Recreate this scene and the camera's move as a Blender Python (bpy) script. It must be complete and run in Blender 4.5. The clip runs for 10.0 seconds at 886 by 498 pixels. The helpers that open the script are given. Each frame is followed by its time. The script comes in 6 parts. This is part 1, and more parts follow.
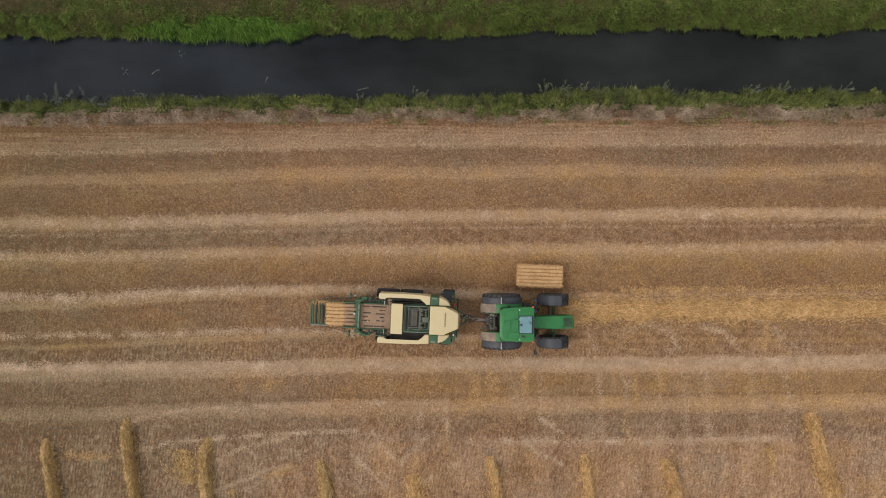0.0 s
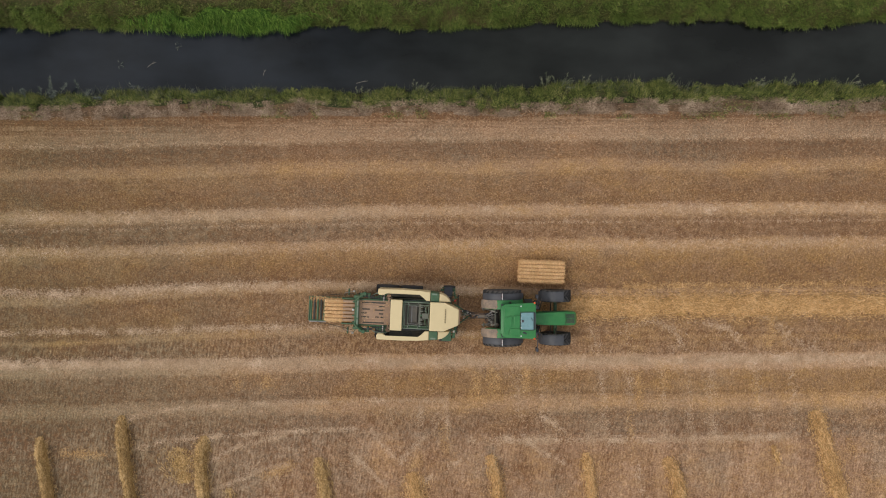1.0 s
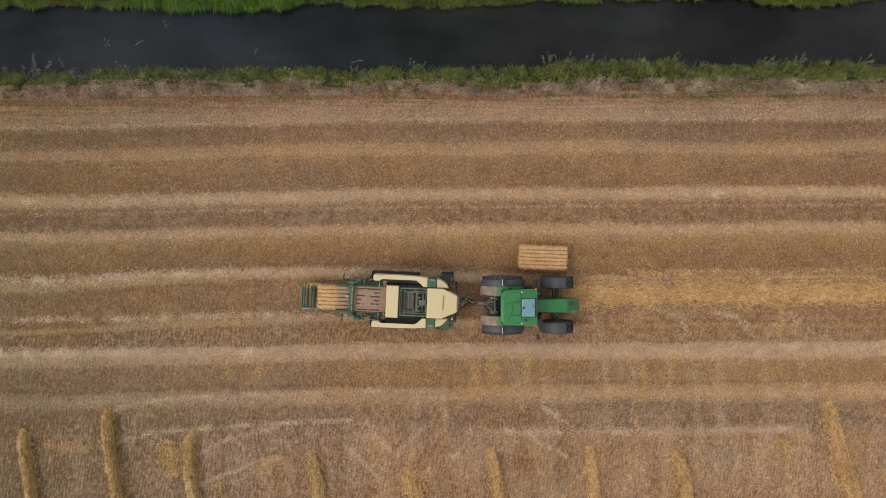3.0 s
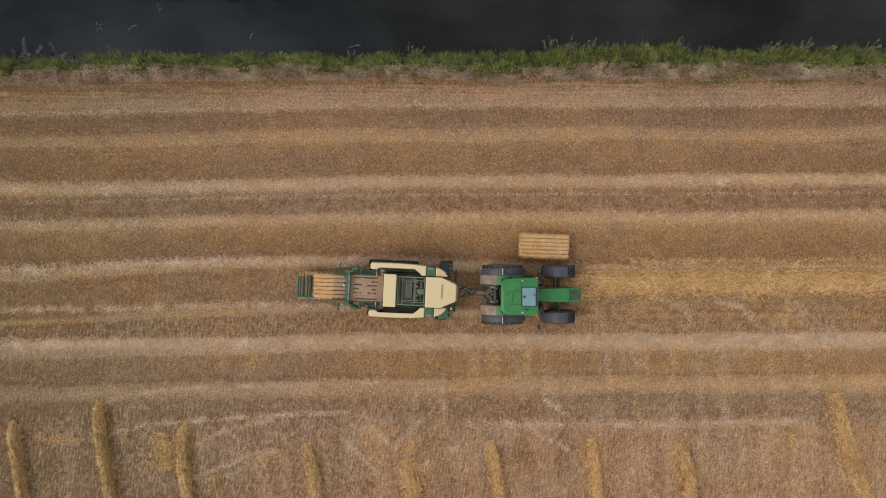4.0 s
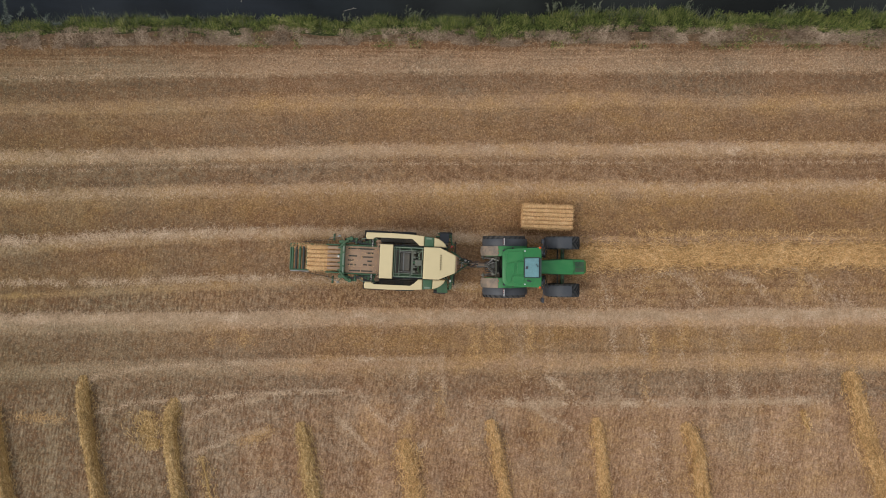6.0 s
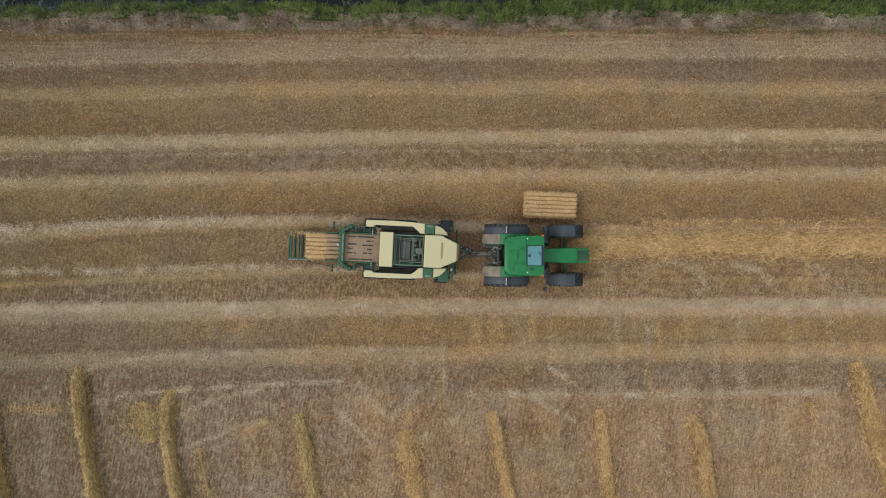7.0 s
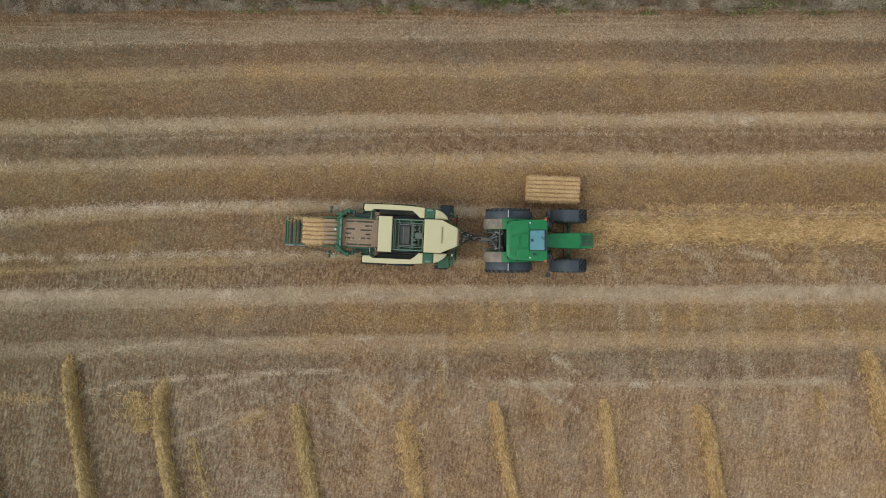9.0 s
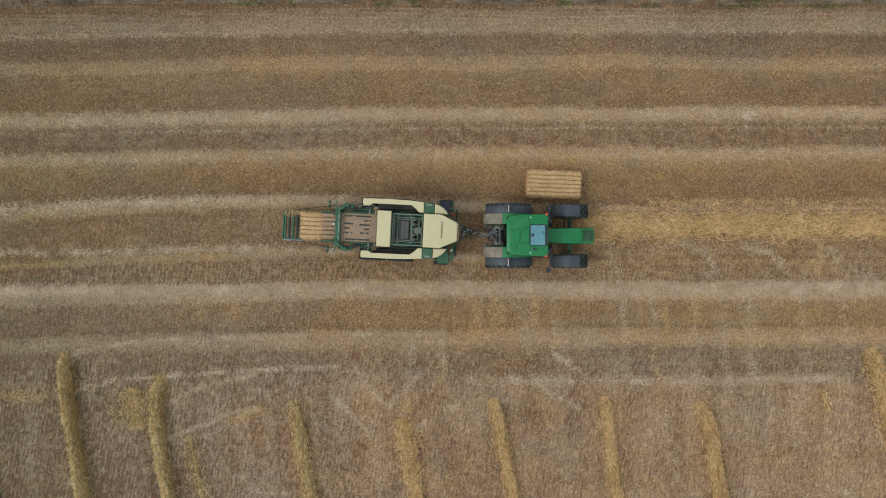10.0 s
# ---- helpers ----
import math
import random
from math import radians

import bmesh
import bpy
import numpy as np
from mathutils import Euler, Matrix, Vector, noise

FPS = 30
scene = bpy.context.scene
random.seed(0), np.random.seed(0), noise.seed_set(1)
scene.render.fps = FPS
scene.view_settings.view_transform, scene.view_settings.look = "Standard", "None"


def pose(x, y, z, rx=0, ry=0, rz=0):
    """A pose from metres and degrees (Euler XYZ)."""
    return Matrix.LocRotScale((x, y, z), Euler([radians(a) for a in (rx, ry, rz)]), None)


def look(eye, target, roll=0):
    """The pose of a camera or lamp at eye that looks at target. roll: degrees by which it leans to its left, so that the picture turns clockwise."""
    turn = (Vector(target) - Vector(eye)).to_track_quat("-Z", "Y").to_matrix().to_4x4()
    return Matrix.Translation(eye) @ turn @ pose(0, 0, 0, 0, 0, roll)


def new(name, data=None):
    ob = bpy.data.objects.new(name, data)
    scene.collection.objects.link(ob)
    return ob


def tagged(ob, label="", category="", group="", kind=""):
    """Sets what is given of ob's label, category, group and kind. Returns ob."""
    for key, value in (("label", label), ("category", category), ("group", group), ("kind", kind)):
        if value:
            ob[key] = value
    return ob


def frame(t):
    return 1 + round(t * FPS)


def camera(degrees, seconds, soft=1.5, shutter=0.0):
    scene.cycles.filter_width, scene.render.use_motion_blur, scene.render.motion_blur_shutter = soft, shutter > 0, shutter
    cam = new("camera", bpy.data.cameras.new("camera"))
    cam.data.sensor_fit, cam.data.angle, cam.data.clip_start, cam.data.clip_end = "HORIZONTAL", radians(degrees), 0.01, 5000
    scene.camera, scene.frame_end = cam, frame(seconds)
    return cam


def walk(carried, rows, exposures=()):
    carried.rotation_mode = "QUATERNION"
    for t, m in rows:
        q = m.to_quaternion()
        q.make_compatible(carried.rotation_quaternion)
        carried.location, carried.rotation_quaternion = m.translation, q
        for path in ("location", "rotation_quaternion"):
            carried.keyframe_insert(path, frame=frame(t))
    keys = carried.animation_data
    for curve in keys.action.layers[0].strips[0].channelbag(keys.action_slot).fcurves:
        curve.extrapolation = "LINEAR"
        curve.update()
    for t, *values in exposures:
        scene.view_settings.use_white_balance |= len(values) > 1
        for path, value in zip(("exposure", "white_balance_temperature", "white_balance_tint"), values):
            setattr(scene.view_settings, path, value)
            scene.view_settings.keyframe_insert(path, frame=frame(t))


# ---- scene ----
cam = camera(60, 10.0, soft=1.05)
walk(cam, [
    (0, pose(0.000, 0.000, 40.415, -0.322, -0.263, 0.000)),
    (0.5, pose(-0.006, -0.121, 40.109, -0.317, -0.263, 0.002)),
    (1, pose(-0.006, -0.251, 39.811, -0.310, -0.262, 0.004)),
    (1.5, pose(0.012, -0.412, 39.471, -0.306, -0.264, 0.027)),
    (2, pose(0.040, -0.582, 39.137, -0.299, -0.267, 0.042)),
    (2.5, pose(0.070, -0.790, 38.777, -0.291, -0.264, 0.040)),
    (4, pose(0.162, -1.591, 37.623, -0.284, -0.263, 0.080)),
    (4.5, pose(0.184, -1.936, 37.210, -0.271, -0.264, 0.075)),
    (5, pose(0.199, -2.295, 36.811, -0.246, -0.271, 0.103)),
    (5.5, pose(0.205, -2.663, 36.428, -0.214, -0.283, 0.121)),
    (6, pose(0.204, -3.018, 36.091, -0.179, -0.293, 0.129)),
    (7.5, pose(0.134, -3.762, 35.289, -0.147, -0.314, 0.183)),
    (8, pose(0.139, -3.951, 35.091, -0.119, -0.320, 0.200)),
    (8.5, pose(0.140, -4.125, 34.883, -0.098, -0.312, 0.192)),
    (9, pose(0.140, -4.249, 34.693, -0.079, -0.315, 0.181)),
    (9.5, pose(0.149, -4.359, 34.497, -0.071, -0.320, 0.220)),
    (10, pose(0.162, -4.465, 34.304, -0.069, -0.320, 0.235)),
], exposures=[(0, -0.05, 6500, 10), (5.0, -0.06, 6500, 10), (6.0, -0.10, 6250, 7), (7.3, -0.14, 5650, -4), (10, -0.14, 5600, -5)])

# ---- sky and sun: a bright overcast afternoon ----
SUN_UP, SUN_FROM = 51, 250          # degrees above the ground, compass turn of the sun
sky_world = bpy.data.worlds.new("overcast_sky")
scene.world = sky_world
sky_world.use_nodes = True
wn, wl = sky_world.node_tree.nodes, sky_world.node_tree.links
wn.clear()
w_out = wn.new("ShaderNodeOutputWorld")
w_bg = wn.new("ShaderNodeBackground")
w_sky = wn.new("ShaderNodeTexSky")
w_sky.sky_type, w_sky.sun_disc = "NISHITA", False
w_sky.sun_elevation, w_sky.sun_rotation = radians(SUN_UP), radians(SUN_FROM)
w_sky.dust_density, w_sky.air_density = 4.0, 1.0
w_co = wn.new("ShaderNodeTexCoord")
w_cl = wn.new("ShaderNodeTexNoise")
w_cl.inputs["Scale"].default_value, w_cl.inputs["Detail"].default_value = 6.0, 4.0
w_rm = wn.new("ShaderNodeMapRange")
w_rm.inputs[1].default_value, w_rm.inputs[2].default_value = 0.36, 0.66
w_rm.inputs[3].default_value, w_rm.inputs[4].default_value = 3.2, 10.6
w_gray = wn.new("ShaderNodeCombineColor")
w_mix = wn.new("ShaderNodeMixRGB")
w_mix.inputs[0].default_value = 0.75
w_bg.inputs[1].default_value = 0.126
wl.new(w_co.outputs["Generated"], w_cl.inputs["Vector"])
wl.new(w_cl.outputs["Fac"], w_rm.inputs[0])
for channel in range(3):
    wl.new(w_rm.outputs[0], w_gray.inputs[channel])
wl.new(w_sky.outputs[0], w_mix.inputs[1])
wl.new(w_gray.outputs[0], w_mix.inputs[2])
wl.new(w_mix.outputs[0], w_bg.inputs[0])
wl.new(w_bg.outputs[0], w_out.inputs[0])

sun_data = bpy.data.lights.new("sun", "SUN")
sun_data.energy, sun_data.angle, sun_data.color = 1.0, radians(20), (1.0, 0.95, 0.88)
sun = new("sun", sun_data)
sun.matrix_world = look((-30, -11, 40), (0, 0, 0))


# ---- materials ----
def shader(name, rough=0.7, metal=0.0, spec=0.4):
    m = bpy.data.materials.new(name)
    m.use_nodes = True
    b = m.node_tree.nodes["Principled BSDF"]
    b.inputs["Roughness"].default_value, b.inputs["Metallic"].default_value = rough, metal
    b.inputs["Specular IOR Level"].default_value = spec
    return m, m.node_tree.nodes, m.node_tree.links, b


def place_of(n, l, scale=(1, 1, 1), local=False):
    mp = n.new("ShaderNodeMapping")
    mp.inputs["Scale"].default_value = scale
    if local:
        l.new(n.new("ShaderNodeTexCoord").outputs["Object"], mp.inputs[0])
    else:
        l.new(n.new("ShaderNodeNewGeometry").outputs["Position"], mp.inputs[0])
    return mp.outputs[0]


def noise_of(n, l, vec, scale, detail=4.0, rough=0.6):
    t = n.new("ShaderNodeTexNoise")
    t.inputs["Scale"].default_value, t.inputs["Detail"].default_value, t.inputs["Roughness"].default_value = scale, detail, rough
    l.new(vec, t.inputs["Vector"])
    return t.outputs["Fac"]


def spread(n, l, fac, lo, hi, a=0.0, b=1.0):
    r = n.new("ShaderNodeMapRange")
    l.new(fac, r.inputs[0])
    for k, v in zip((1, 2, 3, 4), (lo, hi, a, b)):
        r.inputs[k].default_value = v
    return r.outputs[0]


def blend(n, l, fac, a, b, kind="MIX"):
    m = n.new("ShaderNodeMixRGB")
    m.blend_type = kind
    for k, v in zip((0, 1, 2), (fac, a, b)):
        if isinstance(v, (int, float)):
            m.inputs[k].default_value = v
        elif isinstance(v, tuple):
            m.inputs[k].default_value = (*v, 1)
        else:
            l.new(v, m.inputs[k])
    return m.outputs[0]


def ramp_of(n, l, fac, stops, kind="LINEAR"):
    r = n.new("ShaderNodeValToRGB")
    e = r.color_ramp.elements
    r.color_ramp.interpolation = kind
    while len(e) < len(stops):
        e.new(0.5)
    for k, (p, c) in zip(e, stops):
        k.position, k.color = p, (*c, 1)
    l.new(fac, r.inputs[0])
    return r.outputs[0]


def relief(n, l, b, height, strength, distance):
    u = n.new("ShaderNodeBump")
    u.inputs["Strength"].default_value, u.inputs["Distance"].default_value = strength, distance
    l.new(height, u.inputs["Height"])
    l.new(u.outputs[0], b.inputs["Normal"])


def painted(name, colour, rough=0.45, metal=0.0, dirt=(0.30, 0.22, 0.14), dirty=0.35, spec=0.4, fade=0.12):
    """A machine's surface: its colour, faded in patches, with field dust in uneven blotches."""
    m, n, l, b = shader(name, rough, metal, spec)
    v = place_of(n, l, local=True)
    fine, wide = noise_of(n, l, v, 38, 3), noise_of(n, l, v, 2.6, 5)
    tone = blend(n, l, spread(n, l, wide, 0.3, 0.7), tuple(c * (1 - fade) for c in colour), tuple(min(1, c * (1 + fade * 0.8)) for c in colour))
    fleck = spread(n, l, fine, 0.42, 0.8, 0, dirty)
    patch = spread(n, l, wide, 0.45, 0.75, 0, dirty)
    l.new(blend(n, l, patch, blend(n, l, fleck, tone, dirt), dirt), b.inputs["Base Color"])
    l.new(spread(n, l, wide, 0.3, 0.75, rough * 0.8, min(1, rough * 1.5)), b.inputs["Roughness"])
    relief(n, l, b, fine, 0.15, 0.004)
    return m


def strawy(name, stops, rough=0.75, single=0.54):
    """Loose stalks and blades: every one its own tone out of the stops, with slow drift over the ground."""
    m, n, l, b = shader(name, rough, 0.0, 0.25)
    g = n.new("ShaderNodeNewGeometry")
    v = place_of(n, l)
    drift = noise_of(n, l, v, 0.9, 6, 0.72)
    mixed = n.new("ShaderNodeMath")
    mixed.operation = "MULTIPLY_ADD"
    l.new(g.outputs["Random Per Island"], mixed.inputs[0])
    mixed.inputs[1].default_value = single
    l.new(spread(n, l, drift, 0.32, 0.68, 0.0, 1 - single), mixed.inputs[2])
    l.new(ramp_of(n, l, mixed.outputs[0], stops), b.inputs["Base Color"])
    return m


# straw cover of the field, strip by strip across it: place, cover, goldenness
LOW_BANDS = [(-16, .375, .15), (-10.6, .39, .15), (-10.1, .34, .1), (-9.9, .31, .1), (-9.1, .32, .1), (-8.95, .42, .3), (-8.6, .60, .3), (-8.15, .47, .5),
             (-8.05, .31, .6), (-7.92, .29, .6), (-7.8, .35, .6), (-7.3, .34, .6), (-6.85, .37, .4), (-6.7, .60, .05), (-6.3, .78, .0), (-6.02, .66, .05), (-5.9, .31, .15), (-4.95, .30, .2),
             (-4.82, .46, .5), (-4.65, .58, .5), (-4.48, .47, .5), (-4.35, .31, .35), (-3.5, .30, .3), (-2.68, .30, .3), (-2.55, .50, .3), (-2.35, .63, .2), (-2.14, .48, .2), (-1.95, .17, .35)]
HIGH_BANDS = [(-1.95, .17, .35), (-1.75, .24, .5), (-1.0, .35, .65), (-.6, .46, .5), (-.35, .62, .4), (-.1, .58, .35), (.04, .40, .25), (.12, .28, .05), (.75, .25, .0), (.87, .34, .0),
              (.98, .29, .05), (1.15, .38, .2), (1.33, .62, .2), (1.58, .70, .2), (1.78, .50, .2), (1.9, .28, .35), (2.6, .28, .35), (3.4, .36, .45), (3.6, .54, .45), (4.0, .47, .3),
              (4.2, .29, .2), (4.9, .20, .0), (5.1, .32, .1), (5.22, .47, .2), (5.6, .45, .05), (6.0, .36, .0), (6.45, .16, .0)]
LEAN = 0.007                         # the strips turn a little against the x axis


def calc(n, l, op, a, b, clamp=False, c=None):
    m = n.new("ShaderNodeMath")
    m.operation, m.use_clamp = op, clamp
    for k, v in enumerate((a, b, c)):
        if isinstance(v, (int, float)):
            m.inputs[k].default_value = v
        elif v is not None:
            l.new(v, m.inputs[k])
    return m.outputs[0]


def turned(n, l, vec, degrees, scale):
    """A place turned about the upright and then scaled, for grain that runs one way."""
    spin, size = n.new("ShaderNodeMapping"), n.new("ShaderNodeMapping")
    spin.inputs["Rotation"].default_value = (0, 0, radians(degrees))
    size.inputs["Scale"].default_value = scale
    l.new(vec, spin.inputs[0])
    l.new(spin.outputs[0], size.inputs[0])
    return spin.outputs[0], size.outputs[0]


def field_zones(n, l):
    """What lies where on the field: the place across the strips, the straw's cover and goldenness, how grey it is."""
    sep = n.new("ShaderNodeSeparateXYZ")
    l.new(n.new("ShaderNodeNewGeometry").outputs["Position"], sep.inputs[0])
    px, py = sep.outputs[0], sep.outputs[1]
    # the strips sag to the west, and two of them arch over the middle of the field
    level = calc(n, l, "MULTIPLY_ADD", px, -LEAN, c=py)
    level = calc(n, l, "ADD", level, spread(n, l, px, -4, -18, 0.0, 0.25))
    away = calc(n, l, "ADD", px, 7.0)
    arch = calc(n, l, "MINIMUM", calc(n, l, "MULTIPLY", calc(n, l, "MULTIPLY", away, away), 0.003), 0.5)
    arch = calc(n, l, "MULTIPLY", arch, calc(n, l, "MULTIPLY", spread(n, l, py, -5.8, -5.2), spread(n, l, py, -1.5, -1.9)))
    level = calc(n, l, "ADD", level, arch)
    wide = noise_of(n, l, place_of(n, l, (0.16, 0.5, 1.0)), 0.8, 2, 0.5)
    ragged = noise_of(n, l, place_of(n, l, (0.7, 1.0, 1.0)), 3.6, 4, 0.75)
    bent = calc(n, l, "ADD", level, spread(n, l, wide, 0.25, 0.75, -0.13, 0.13))
    bent = calc(n, l, "ADD", bent, spread(n, l, ragged, 0.25, 0.75, -0.16, 0.16))
    low_strips = ramp_of(n, l, spread(n, l, bent, -16, -1.95), [((y + 16) / 14.05, (c, g, 0)) for y, c, g in LOW_BANDS])
    high_strips = ramp_of(n, l, spread(n, l, bent, -1.95, 6.8), [((y + 1.95) / 8.75, (c, g, 0)) for y, c, g in HIGH_BANDS])
    cs = n.new("ShaderNodeSeparateColor")
    l.new(blend(n, l, spread(n, l, bent, -1.96, -1.94), low_strips, high_strips), cs.inputs[0])
    upper = calc(n, l, "MULTIPLY", spread(n, l, bent, -0.1, 0.2), spread(n, l, bent, 1.15, 0.9), True)
    greyness = noise_of(n, l, place_of(n, l, (0.5, 1, 1)), 0.33, 4, 0.6)
    slope = calc(n, l, "ADD", spread(n, l, py, -9, -4, -0.0105, -0.003), spread(n, l, py, 1, 5, 0.0, 0.004))
    greyness = calc(n, l, "MULTIPLY_ADD", px, slope, c=greyness)
    west = spread(n, l, px, -3, -12, 0.0, 0.15)
    east = spread(n, l, px, 5, 14, -0.05, 0.06)
    greyness = calc(n, l, "MULTIPLY_ADD", spread(n, l, py, -5, -10), calc(n, l, "ADD", west, east), c=greyness)
    strip = calc(n, l, "MULTIPLY", spread(n, l, bent, -10.5, -10.1), spread(n, l, bent, -8.6, -9.1), True)
    greyness = calc(n, l, "MULTIPLY_ADD", strip, spread(n, l, px, 0, 5, 0.09, 0.24), c=greyness)
    ruddy = calc(n, l, "MULTIPLY", spread(n, l, px, -6, 1), calc(n, l, "MULTIPLY", spread(n, l, py, -7.0, -5.8), spread(n, l, py, 3.0, 0.5)))
    greyness = calc(n, l, "MULTIPLY_ADD", ruddy, -0.17, c=greyness)
    drifts = noise_of(n, l, place_of(n, l, (0.75, 0.10, 1)), 0.62, 3, 0.55)
    greyness = calc(n, l, "MULTIPLY_ADD", spread(n, l, bent, -10.2, -10.8), spread(n, l, drifts, 0.3, 0.7, -0.17, 0.19), c=greyness)
    band_g = calc(n, l, "MULTIPLY", spread(n, l, bent, 4.0, 4.4), spread(n, l, bent, 6.3, 5.6), True)
    greyness = calc(n, l, "MULTIPLY_ADD", calc(n, l, "MAXIMUM", band_g, upper), 0.10, c=greyness)
    grey = spread(n, l, greyness, 0.44, 0.70)
    golden = calc(n, l, "MULTIPLY", cs.outputs[1], calc(n, l, "MAXIMUM", spread(n, l, px, -9, -2, 0.3, 1.0), spread(n, l, py, -6.8, -6.2)))
    golden = calc(n, l, "MULTIPLY", golden, calc(n, l, "MAXIMUM", spread(n, l, px, -20, -6, 0.45, 1.0), spread(n, l, py, 2.6, 2.2)))
    return px, py, level, bent, cs.outputs[0], golden, grey, upper, strip


def west_cast_of(n, l, px):
    """Green-grey patches towards the west end, with lens falloff put into the colour."""
    cloud = noise_of(n, l, place_of(n, l, (0.4, 1, 1)), 0.5, 3, 0.6)
    return calc(n, l, "MULTIPLY", spread(n, l, px, -7, -24, 0.0, 1.0), spread(n, l, cloud, 0.3, 0.65, 0.45, 1.3), True)


def field_material():
    """Soil and cut straw: strips of cover along the headland, drilled rows across it, felted strands, mottle and grain."""
    m, n, l, b = shader("stubble_field", 0.9, 0.0, 0.2)
    px, py, level, bent, cover, golden, grey, upper, strip = field_zones(n, l)
    v = place_of(n, l)
    tint = noise_of(n, l, v, 4.5, 4, 0.7)
    head = spread(n, l, bent, -10.0, -8.9)                    # 1 on the headland, 0 where the rows turn across
    mott = noise_of(n, l, place_of(n, l, (0.8, 1, 1)), 1.3, 6, 0.72)
    patch = noise_of(n, l, place_of(n, l, (0.35, 1, 1)), 0.55, 3, 0.5)
    # felted strands: fine streaks lying in four directions, the topmost showing
    felt = None
    for degrees in (14, 62, 104, 151):
        spun, slim = turned(n, l, v, degrees, (8.0, 34.0, 1))
        strand = noise_of(n, l, slim, 1.0, 2, 0.5)
        felt = strand if felt is None else calc(n, l, "MAXIMUM", felt, strand)
    # drilled rows, slanting across: plain beyond the headland, faint on its lower strips
    spun, slim = turned(n, l, v, 9.5, (9.0, 2.6, 1))
    dashes = noise_of(n, l, slim, 1.0, 3, 0.6)
    wave = n.new("ShaderNodeTexWave")
    wave.wave_type, wave.bands_direction = "BANDS", "X"
    wave.inputs["Scale"].default_value, wave.inputs["Distortion"].default_value = 1.95, 2.6
    wave.inputs["Detail"].default_value, wave.inputs["Detail Scale"].default_value = 2.0, 2.5
    l.new(spun, wave.inputs["Vector"])
    drilled = calc(n, l, "ADD", spread(n, l, dashes, 0.25, 0.75, -0.32, 0.32), spread(n, l, wave.outputs[1], 0, 1, -0.055, 0.055))
    broad = noise_of(n, l, place_of(n, l, (1.3, 0.30, 1)), 0.75, 4, 0.6)
    drilled = calc(n, l, "MULTIPLY", drilled, spread(n, l, px, 3, -12, 1.0, 1.55))
    drilled_low = calc(n, l, "ADD", drilled, spread(n, l, broad, 0.32, 0.68, -0.17, 0.19))
    strip_a = calc(n, l, "MULTIPLY", spread(n, l, bent, -6.0, -5.8), spread(n, l, bent, -4.9, -5.05), True)
    hatch = calc(n, l, "ADD", spread(n, l, level, 2.0, -6.0, 0.12, 0.60), calc(n, l, "MULTIPLY", strip_a, spread(n, l, px, 2, -9, 0.3, 1.0)), True)
    rows_long = noise_of(n, l, place_of(n, l, (0.25, 8.0, 1)), 1.0, 2, 0.5)
    lines = calc(n, l, "MULTIPLY", drilled, hatch)
    lines = calc(n, l, "ADD", lines, spread(n, l, rows_long, 0.3, 0.7, -0.035, 0.035))
    rows = blend(n, l, head, drilled_low, lines)
    rows = calc(n, l, "MULTIPLY_ADD", spread(n, l, bent, 5.3, 6.1, 0.0, 0.95), calc(n, l, "SUBTRACT", rows_long, 0.5), c=rows)
    # marks left where windrows once lay, across the lower strips
    marks = noise_of(n, l, place_of(n, l, (1.0, 0.10, 1)), 0.75, 3, 0.6)
    low = calc(n, l, "MULTIPLY", spread(n, l, bent, -4.0, -5.5), spread(n, l, marks, 0.52, 0.72, 0, 0.20), True)
    low = calc(n, l, "MULTIPLY", low, spread(n, l, noise_of(n, l, v, 1.6, 3), 0.4, 0.62), True)
    fine = noise_of(n, l, v, 15, 3, 0.65)
    strong = calc(n, l, "MULTIPLY_ADD", cover, 1.32, c=-0.008)
    total = calc(n, l, "ADD", strong, spread(n, l, mott, 0.28, 0.72, -0.15, 0.15))
    total = calc(n, l, "ADD", total, spread(n, l, patch, 0.3, 0.7, -0.07, 0.07))
    total = calc(n, l, "ADD", total, rows)
    lower = calc(n, l, "MULTIPLY", spread(n, l, bent, -6.1, -5.8), calc(n, l, "MAXIMUM", spread(n, l, bent, -4.9, -5.1), calc(n, l, "MULTIPLY", spread(n, l, px, 2, 7), spread(n, l, bent, -3.9, -4.1))), True)
    blotch = calc(n, l, "MULTIPLY", calc(n, l, "MAXIMUM", upper, lower), spread(n, l, noise_of(n, l, v, 2.2, 4, 0.65), 0.33, 0.67, -0.22, 0.24))
    total = calc(n, l, "ADD", total, blotch)
    total = calc(n, l, "ADD", total, low)
    total = calc(n, l, "ADD", total, spread(n, l, fine, 0.25, 0.75, -0.29, 0.29))
    total = calc(n, l, "ADD", total, spread(n, l, felt, 0.52, 0.80, -0.30, 0.34), True)
    # a thin dark line beside the fresh swath, and no golden strip to the east
    swath_line = calc(n, l, "ABSOLUTE", calc(n, l, "MULTIPLY_ADD", px, -0.0085, c=calc(n, l, "ADD", py, 2.86)), 0.0)
    swath_line = calc(n, l, "MULTIPLY", spread(n, l, swath_line, 0.065, 0.02), spread(n, l, px, 6.5, 8.0), True)
    total = calc(n, l, "MULTIPLY_ADD", swath_line, -0.45, True, total)
    strip_b = calc(n, l, "MULTIPLY", spread(n, l, bent, -5.0, -4.85), spread(n, l, bent, -4.3, -4.45), True)
    total = calc(n, l, "MULTIPLY_ADD", calc(n, l, "MULTIPLY", strip_b, spread(n, l, px, 2, 7)), -0.26, True, total)
    # lens falloff put into the straw tone: darker west and north-east; thicker straw eastward
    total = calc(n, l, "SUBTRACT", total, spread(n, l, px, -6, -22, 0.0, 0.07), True)
